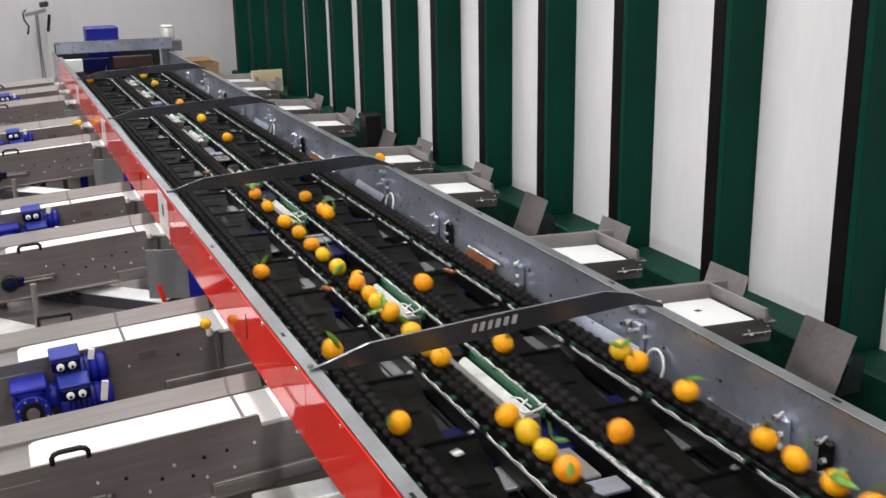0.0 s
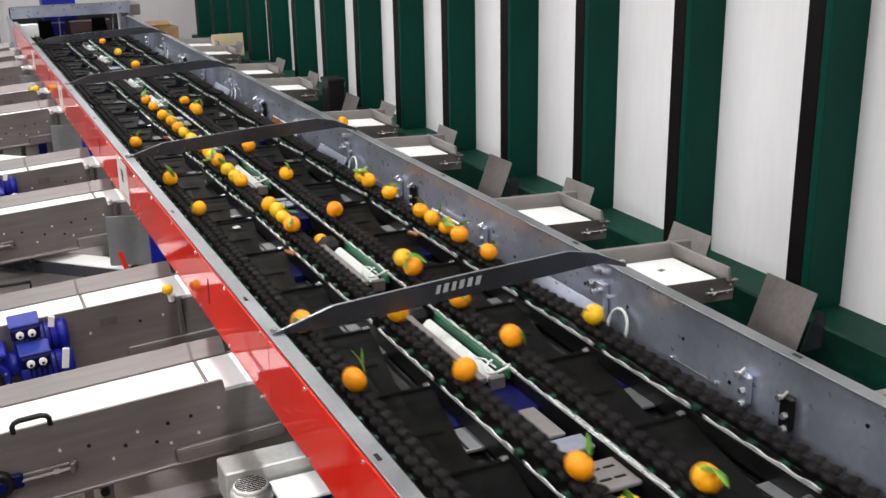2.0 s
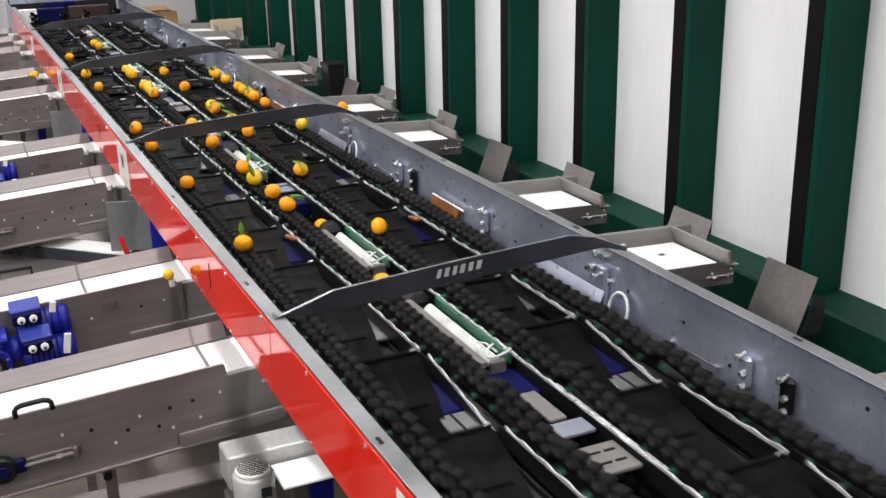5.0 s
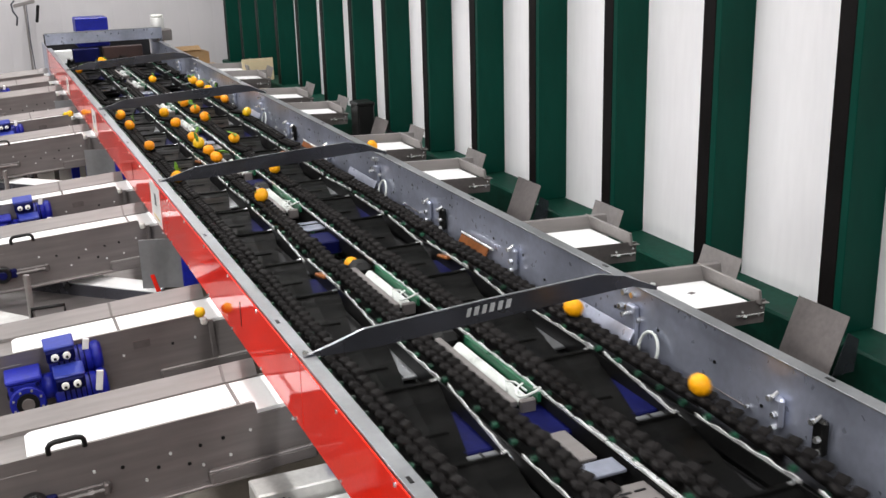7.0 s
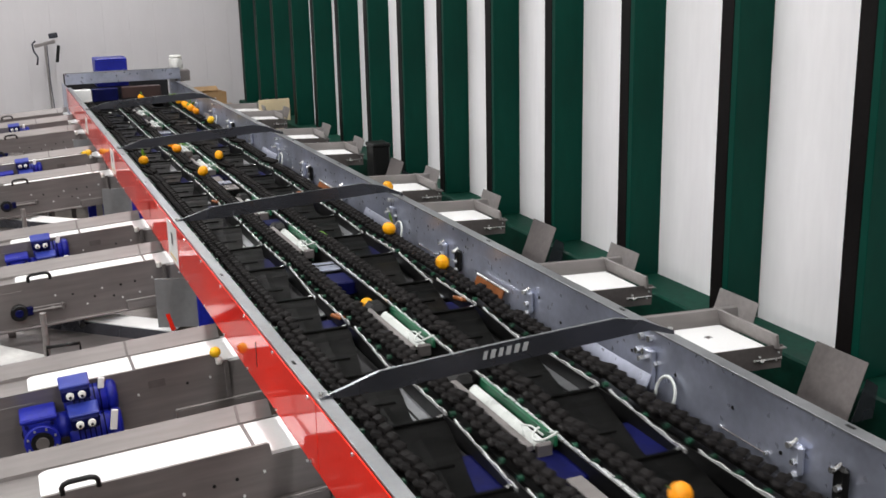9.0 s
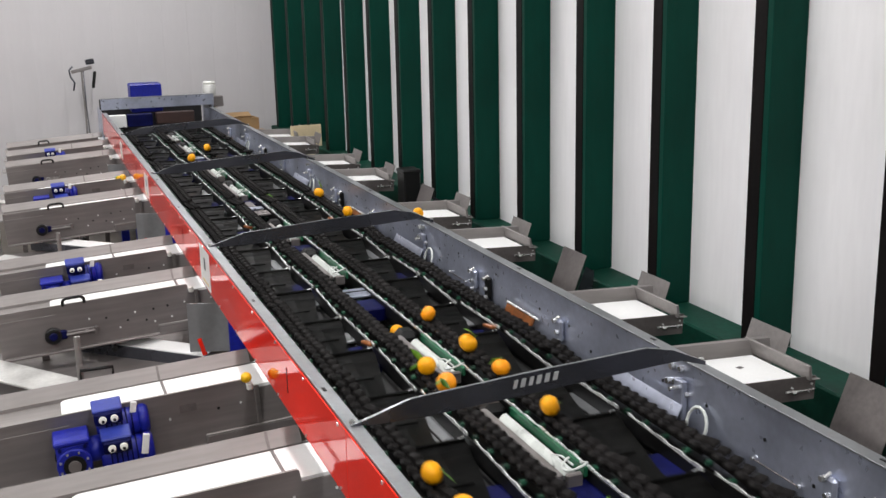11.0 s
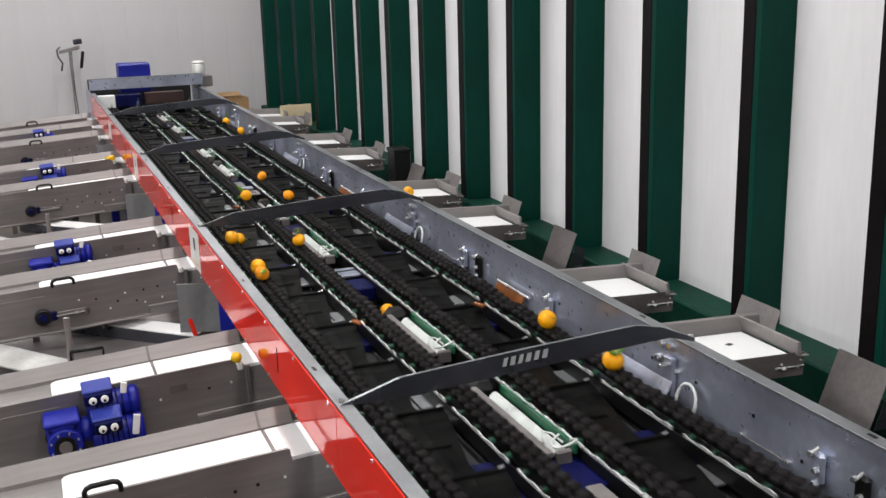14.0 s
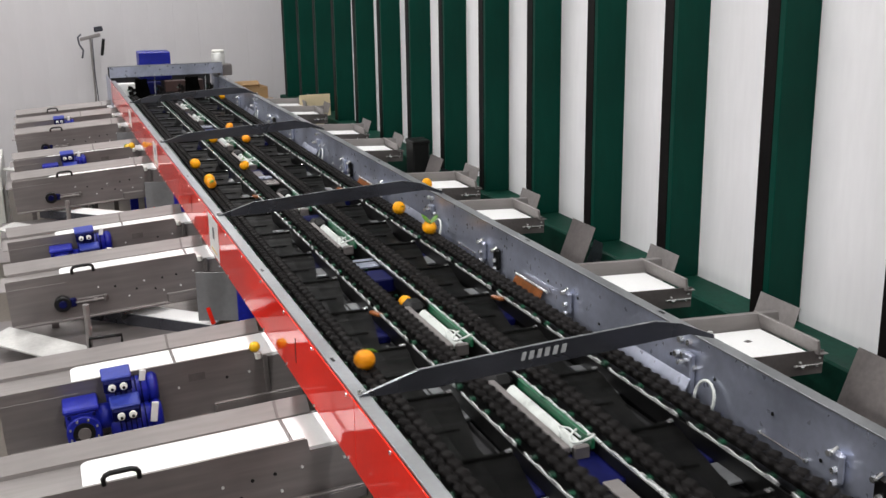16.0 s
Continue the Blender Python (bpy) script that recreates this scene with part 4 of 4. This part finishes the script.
def build_far():
    t = thing("tool_stand", "thin grey floor stand with a cross arm and black hand tools", "stand", (0.53, 13.15, 0))
    part("pole", rod(B(), 0.012, 1.72, (0, 0, 0.86), (0, 0, 0), 12), "steel", t)
    part("foot", rod(B(), 0.16, 0.02, (0, 0, 0.01), (0, 0, 0), 20), "steel_side", t)
    part("arm", solid(B(), (0.24, 0.03, 0.04), (0.0, 0, 1.72), (0, -12, 0), 0.006), "steel", t)
    part("clamp", solid(B(), (0.1, 0.06, 0.06), (0.1, 0, 1.81), (0, -8, 0), 0.008), "dark_steel", t, "dark clamp")
    part("tool_handle", solid(B(), (0.035, 0.03, 0.2), (0.13, -0.03, 1.60), (0, 10, 0), 0.008), "black", t, "black tool handle")
    hook = [(-0.10, -0.02, 1.76), (-0.14, -0.02, 1.72), (-0.13, -0.02, 1.64), (-0.09, -0.02, 1.57), (-0.11, -0.02, 1.48)]
    part("hook", piped(B(), hook, 0.011), "dark_steel", t, "", True)
    part("cable", piped(B(), [(0.02, -0.02, 1.7), (0.015, -0.025, 1.3), (0.03, -0.02, 0.9), (0.02, -0.02, 0.5)], 0.006), "dark_steel", t, "", True)

    def carton(at, size, mat, lab):
        c = thing("cardboard_box", lab, "box", at, turn=(0, 0, 6))
        sx, sy, sz = size
        for nx, ny, px, py in ((sx, 0.006, 0, -sy / 2), (sx, 0.006, 0, sy / 2), (0.006, sy - 0.006, -sx / 2, 0), (0.006, sy - 0.006, sx / 2, 0)):
            part("side", solid(B(), (nx, ny, sz), (px, py, sz / 2), (0, 0, 0), 0.001), mat, c)
        part("bottom", solid(B(), (sx, sy, 0.006), (0, 0, 0.003)), mat, c)
        part("lid_flap", solid(B(), (sx, 0.10, 0.005), (0, sy / 2 + 0.03, sz + 0.015), (25, 0, 0)), mat, c)
    st = thing("pallet_stack", "stack of wooden pallets", "pallet", (2.1, 12.0, 0))
    for i in range(7):
        part("pallet_deck", solid(B(), (0.8, 0.8, 0.02), (0, 0, 0.13 + i * 0.14)), "card", st)
        for dx in (-0.35, 0, 0.35):
            part("pallet_block", solid(B(), (0.09, 0.8, 0.12), (dx, 0, 0.06 + i * 0.14)), "card", st)
    carton((2.18, 12.0, 0.98), (0.30, 0.3, 0.19), "card", "open brown cardboard box on wooden pallets")
    p = thing("board_panel", "pale cardboard sheet leaning beside the outlet conveyors", "board", (2.72, 11.15, 0.0), turn=(0, 0, 0))
    part("sheet", solid(B(), (0.34, 0.02, 1.13), (0, 0, 0.565), (-3, 0, 0), 0.002), "card_light", p)
    d = thing("black_crate", "black plastic crate beside the outlet conveyors", "crate", (2.70, 7.72, 0.0))
    part("body", solid(B(), (0.14, 0.18, 1.13), (0, 0, 0.565), (0, 0, 0), 0.01), "black", d)
    part("rim", solid(B(), (0.15, 0.19, 0.03), (0, 0, 1.12), (0, 0, 0), 0.006), "black", d)
    # grey pallet box on the floor west of the side conveyors
    g = thing("pallet_box", "pale plastic pallet box on the floor", "crate", (-0.95, 10.6, 0.0))
    for nx, ny, px, py in ((0.9, 0.03, 0, -0.6), (0.9, 0.03, 0, 0.6), (0.03, 1.17, -0.435, 0), (0.03, 1.17, 0.435, 0)):
        part("side", solid(B(), (nx, ny, 0.62), (px, py, 0.45), (0, 0, 0), 0.006), "white_plastic", g)
    part("base", solid(B(), (0.9, 1.2, 0.12), (0, 0, 0.08), (0, 0, 0), 0.008), "white_plastic", g)
    # catch bin inside the machine end, feed bin behind the camera's end of the machine
    for nm, y, lab in (("catch_bin", Y1 + 0.36, "blue steel catch bin under the machine end"), ("feed_bin", Y0 - 0.75, "blue steel feed bin at the machine start")):
        c = thing(nm, lab, "bin", (1.196, y, 0.0))
        for nx, ny, px, py in ((1.0, 0.01, 0, -0.345), (1.0, 0.01, 0, 0.345), (0.01, 0.68, -0.495, 0), (0.01, 0.68, 0.495, 0)):
            part("side", solid(B(), (nx, ny, 0.5), (px, py, 0.55), (0, 0, 0), 0.002), "blue", c)
        part("bottom", solid(B(), (0.98, 0.68, 0.01), (0, 0, 0.305)), "blue", c)
        for lx in (-0.45, 0.45):
            for ly in (-0.3, 0.3):
                part("leg", solid(B(), (0.05, 0.05, 0.3), (lx, ly, 0.15)), "blue", c)


# ---- fruit ----
R = 0.034


def fruit_meshes(skin):
    out = []
    for k in range(3):
        bm = B()
        bmesh.ops.create_uvsphere(bm, u_segments=20, v_segments=14, radius=R)
        for v in bm.verts:
            d = v.co.normalized()
            dent = 0.10 * math.exp(-((1 - d.z) / 0.06)) + 0.05 * math.exp(-((1 + d.z) / 0.05))
            v.co = d * R * (1 - dent + 0.012 * math.sin(3 * math.atan2(d.y, d.x) + k))
            v.co.z *= 0.90
        out.append(mesh_of("peel", bm, skin, True))
    return out


def leaf_mesh(length, width, curl):
    bm = B()
    n = 6
    rows = []
    for i in range(n + 1):
        u = i / n
        w = width * math.sin(math.pi * min(1, u * 0.96 + 0.04)) ** 0.8 * (1 - 0.3 * u)
        z = curl * u * u
        rows.append([bm.verts.new((u * length, s * w / 2, z + abs(s) * w * 0.18)) for s in (-1, 0, 1)])
    for a, b in zip(rows, rows[1:]):
        for j in range(2):
            bm.faces.new((a[j], b[j], b[j + 1], a[j + 1]))
    geo = bmesh.ops.extrude_face_region(bm, geom=list(bm.faces))
    bmesh.ops.translate(bm, vec=(0, 0, 0.0008), verts=[v for v in geo["geom"] if isinstance(v, bmesh.types.BMVert)])
    bmesh.ops.recalc_face_normals(bm, faces=bm.faces)
    return mesh_of("leaf", bm, "leaf", True)


PEELS = {k: fruit_meshes(k) for k in ("peel", "peel_deep", "peel_yellow")}
LEAVES = [leaf_mesh(0.06, 0.024, 0.012), leaf_mesh(0.045, 0.02, -0.01), leaf_mesh(0.07, 0.026, -0.02)]
STEM = mesh_of("stem", rod(B(), 0.0022, 0.014, (0, 0, R * 0.84 + 0.003), (8, 0, 0), 6), "stem")


def mandarin(at, rng, leaves, label="ripe orange mandarin riding on the black chain", group="mandarins on the chains", size=1.0, skin="peel"):
    t = thing("mandarin", label, "fruit", at, group)
    tip = pose(0, 0, 0, rng.uniform(-70, 70), rng.uniform(-70, 70), rng.uniform(0, 360)) @ Matrix.Scale(size, 4)
    p = part("peel", PEELS[skin][rng.randrange(3)], skin, t)
    p.matrix_local = tip
    s = part("stem", STEM, "stem", t)
    s.matrix_local = tip
    for i in range(leaves):
        l = part("leaf", LEAVES[rng.randrange(3)], "leaf", t, "fresh green leaf")
        l.matrix_local = tip @ pose(0, 0, R * 0.9, 0, rng.uniform(-35, 5), rng.uniform(0, 360))
    return t


# where each fruit is on its strand at the start, and where it leaves the chain (99: at the machine end)
FRUIT_A = ((-12.55, 99), (-9.36, 5.62), (-9.24, 5.75), (-8.98, 4), (-8.64, 99), (-8.42, 4.9), (-1.5, 7.8), (-0.56, 7.2), (0.24, 8), (0.7, 8.4), (2.12, 8.3), (2.7, 8.9), (3.6, 99), (10.3, 99))
FRUIT_B = ((-8.84, 99), (-7.8, 5.2), (-7.62, 7.45), (-2.12, 8.8), (-1.1, 8.1), (-0.89, 8.3), (-0.63, 7), (-0.42, 7.2), (0.16, 7.9), (0.64, 8.4), (1.71, 7.8), (1.82, 8), (1.93, 8.1), (2.04, 8.2), (2.5, 8.6), (2.59, 8.8), (2.74, 8.9), (2.95, 7.4), (3.07, 7.5), (3.16, 7.6), (3.31, 7.8), (3.53, 8), (3.72, 8.2), (3.89, 8.4), (4.1, 99), (4.31, 99), (4.63, 7), (4.91, 7.4))
FRUIT_C = ((-9.97, 3), (-8.12, 5.75), (-7.74, 8.2), (-7.45, 5.5), (-7.04, 8.4), (-1.55, 99), (-0.59, 7.1), (0.31, 8), (0.66, 8.4), (1.01, 8.7), (1.11, 8.8), (1.83, 8), (2.52, 99), (3.2, 7.7), (4.38, 8.8), (4.46, 8.9), (4.75, 7.2), (6.6, 99), (7.47, 99), (8.35, 99), (9.7, 99), (10.4, 99))
FRUIT_D = ((-10.93, 99), (-10.46, 99), (-4.86, 99), (-4.17, 99), (0.34, 99), (1.03, 99), (1.27, 99), (1.39, 99), (1.52, 99), (1.64, 99), (1.97, 99), (2.21, 99), (2.31, 99))
FRUIT_Z = 1.243


def build_fruit():
    rng = random.Random(11)
    moving = []
    for k, starts in (("A", FRUIT_A), ("B", FRUIT_B), ("C", FRUIT_C), ("D", FRUIT_D)):
        for s, leave in starts:
            leaves = rng.choice((0, 0, 1, 1, 2, 2))
            size = rng.uniform(0.93, 1.07)
            skin = rng.choice(("peel", "peel", "peel", "peel_deep", "peel_deep", "peel_yellow"))
            label = {"peel": "ripe orange", "peel_deep": "deep orange", "peel_yellow": "yellow-orange"}[skin] + " mandarin " + ("with green leaves " if leaves else "") + "riding on the black chain"
            moving.append((mandarin((LANES[k], s, FRUIT_Z), rng, leaves, label, size=size, skin=skin), LANES[k] + rng.uniform(-0.006, 0.006), s, leave, 0.09 if k in "AC" else -0.09))
    leaf = thing("loose_leaf", "single yellow-green leaf lying on the black chain", "leaf", (LANES["C"], -4.08, 1.222))
    lb = part("blade", LEAVES[1], "leaf", leaf)
    lb.matrix_local = pose(-0.02, 0.015, 0.0, 0, 12, -40)
    moving.append((leaf, LANES["C"], -4.08, 99, 0.0))
    # fruit at rest
    still = "mandarins at rest"
    mandarin((1.205, 3.62, 1.16), rng, 0, "ripe orange mandarin lying in the channel beside an air cylinder", still, 0.9)
    mandarin((0.565, 3.514, 1.098), rng, 0, "small yellow-orange mandarin resting on the conveyor's end block", still, 0.62, "peel_yellow")
    mandarin((0.562, 8.68, 1.092), rng, 0, "small yellow-orange mandarin resting on the conveyor's end block", still, 0.8, "peel_yellow")
    mandarin((0.53, 8.69, 1.085), rng, 1, "small yellow-orange mandarin resting on the conveyor's end block", still, 0.75, "peel_yellow")
    mandarin((2.28, 6.34, 1.062), rng, 0, "ripe orange mandarin lying on the white outlet belt", still, 1.1)
    return moving


# ---- moving things ----


def chain_pose(d):
    """The pose of a segment at the distance d along its loop, in the strand's own space."""
    run, turn = LOOP_Y1 - LOOP_Y0, math.pi * LOOP_DROP / 2
    d %= LOOP_LEN
    rad = LOOP_DROP / 2
    if d < run:
        return pose(0, LOOP_Y0 + d, 0)
    d -= run
    if d < turn:
        a = d / rad
        return pose(0, LOOP_Y1 + rad * math.sin(a), -rad + rad * math.cos(a), -math.degrees(a))
    d -= turn
    back = LOOP_LEN - run - 2 * turn
    if d < back:
        return pose(0, LOOP_Y1 - d * run / back, -LOOP_DROP, -180)
    a = (d - back) / rad
    return pose(0, LOOP_Y0 - rad * math.sin(a), -rad - rad * math.cos(a), -180 - math.degrees(a))


def chain_rows(d0):
    run, turn = LOOP_Y1 - LOOP_Y0, math.pi * LOOP_DROP / 2
    marks = []
    for lap in range(3):
        base = lap * LOOP_LEN
        marks += [base + run + turn * k / 4 for k in range(5)] + [base + LOOP_LEN - turn + turn * k / 4 for k in range(5)]
    times = [0.0] + [(m - d0) / SPEED for m in marks if 0.02 < (m - d0) / SPEED < 15.98] + [16.0]
    times = sorted({round(t * FPS) / FPS for t in times})
    return [(t, chain_pose(d0 + SPEED * t)) for t in times]


def fruit_rows(x, s, i, leave, aside):
    """From the feed bin along the chain, then through a drop flap or into the catch bin at the end."""
    gx, gy, gz = 0.78 + 0.085 * (i % 10), 0.085 * ((i // 10) % 7) - 0.26, 0.35 + 0.08 * (i // 70)
    feed, catch = (gx, Y0 - 0.75 + gy, gz), (gx, Y1 + 0.36 + gy, gz)
    on, off = Y0 + 0.35, LOOP_Y1 - 0.1
    y16 = s + SPEED * 16.0
    rows = []
    t_on, t_off = (on - s) / SPEED, (off - s) / SPEED
    if t_on > 0:
        rows.append((0.0, pose(*feed)))
        if t_on > 1.0:
            rows.append((t_on - 0.8, pose(*feed)))
        rows.append((max(0.1, t_on - 0.4), pose(feed[0], on - 0.6, FRUIT_Z + 0.06)))
        t_on = round(t_on * FPS) / FPS
        rows.append((t_on, pose(x, s + SPEED * t_on, FRUIT_Z)))
    else:
        rows.append((0.0, pose(x, s, FRUIT_Z)))
    t_drop = round((leave - s) / SPEED * FPS) / FPS
    if leave < off and t_drop < 15.4:
        y = s + SPEED * t_drop
        rows += [(t_drop, pose(x, y, FRUIT_Z)), (t_drop + 0.2, pose(x + aside, y + 0.16, FRUIT_Z - 0.07)), (t_drop + 0.4, pose(x + aside, y + 0.22, 0.838)), (16.0, pose(x + aside, y + 0.22, 0.838))]
    elif t_off < 16.0:
        t_off = round(t_off * FPS) / FPS
        rows.append((t_off, pose(x, s + SPEED * t_off, FRUIT_Z)))
        if t_off < 15.0:
            rows += [(t_off + 0.35, pose(x, off + 0.33, FRUIT_Z - 0.02)), (t_off + 0.6, pose(x * 0.5 + gx * 0.5, catch[1], 0.8)), (t_off + 0.8, pose(*catch)), (16.0, pose(*catch))]
        else:
            rows.append((16.0, pose(x, off + 0.3, FRUIT_Z - 0.05)))
    else:
        rows.append((16.0, pose(x, y16, FRUIT_Z)))
    return rows


def motions():
    for strand in STRANDS:
        for i, s in enumerate(strand):
            walk(s, chain_rows(i * SEG))
    for row in FLAPS:
        for i, f in enumerate(row):
            walk(f, chain_rows(FLAP_PHASE + i * FLAP_PITCH))
    for i, (ob, x, s, leave, aside) in enumerate(MOVING):
        walk(ob, fruit_rows(x, s, i, leave, aside))
    # even speed along straight runs
    for ob in [s for run in STRANDS + FLAPS for s in run] + [m[0] for m in MOVING]:
        keys = ob.animation_data
        for curve in keys.action.layers[0].strips[0].channelbag(keys.action_slot).fcurves:
            for k in curve.keyframe_points:
                k.interpolation = "LINEAR"


build_hall()
build_machine()
STRANDS = build_chains()
FLAPS = build_flaps()
build_west()
build_east()
build_lower_west()
build_far()
MOVING = build_fruit()
motions()
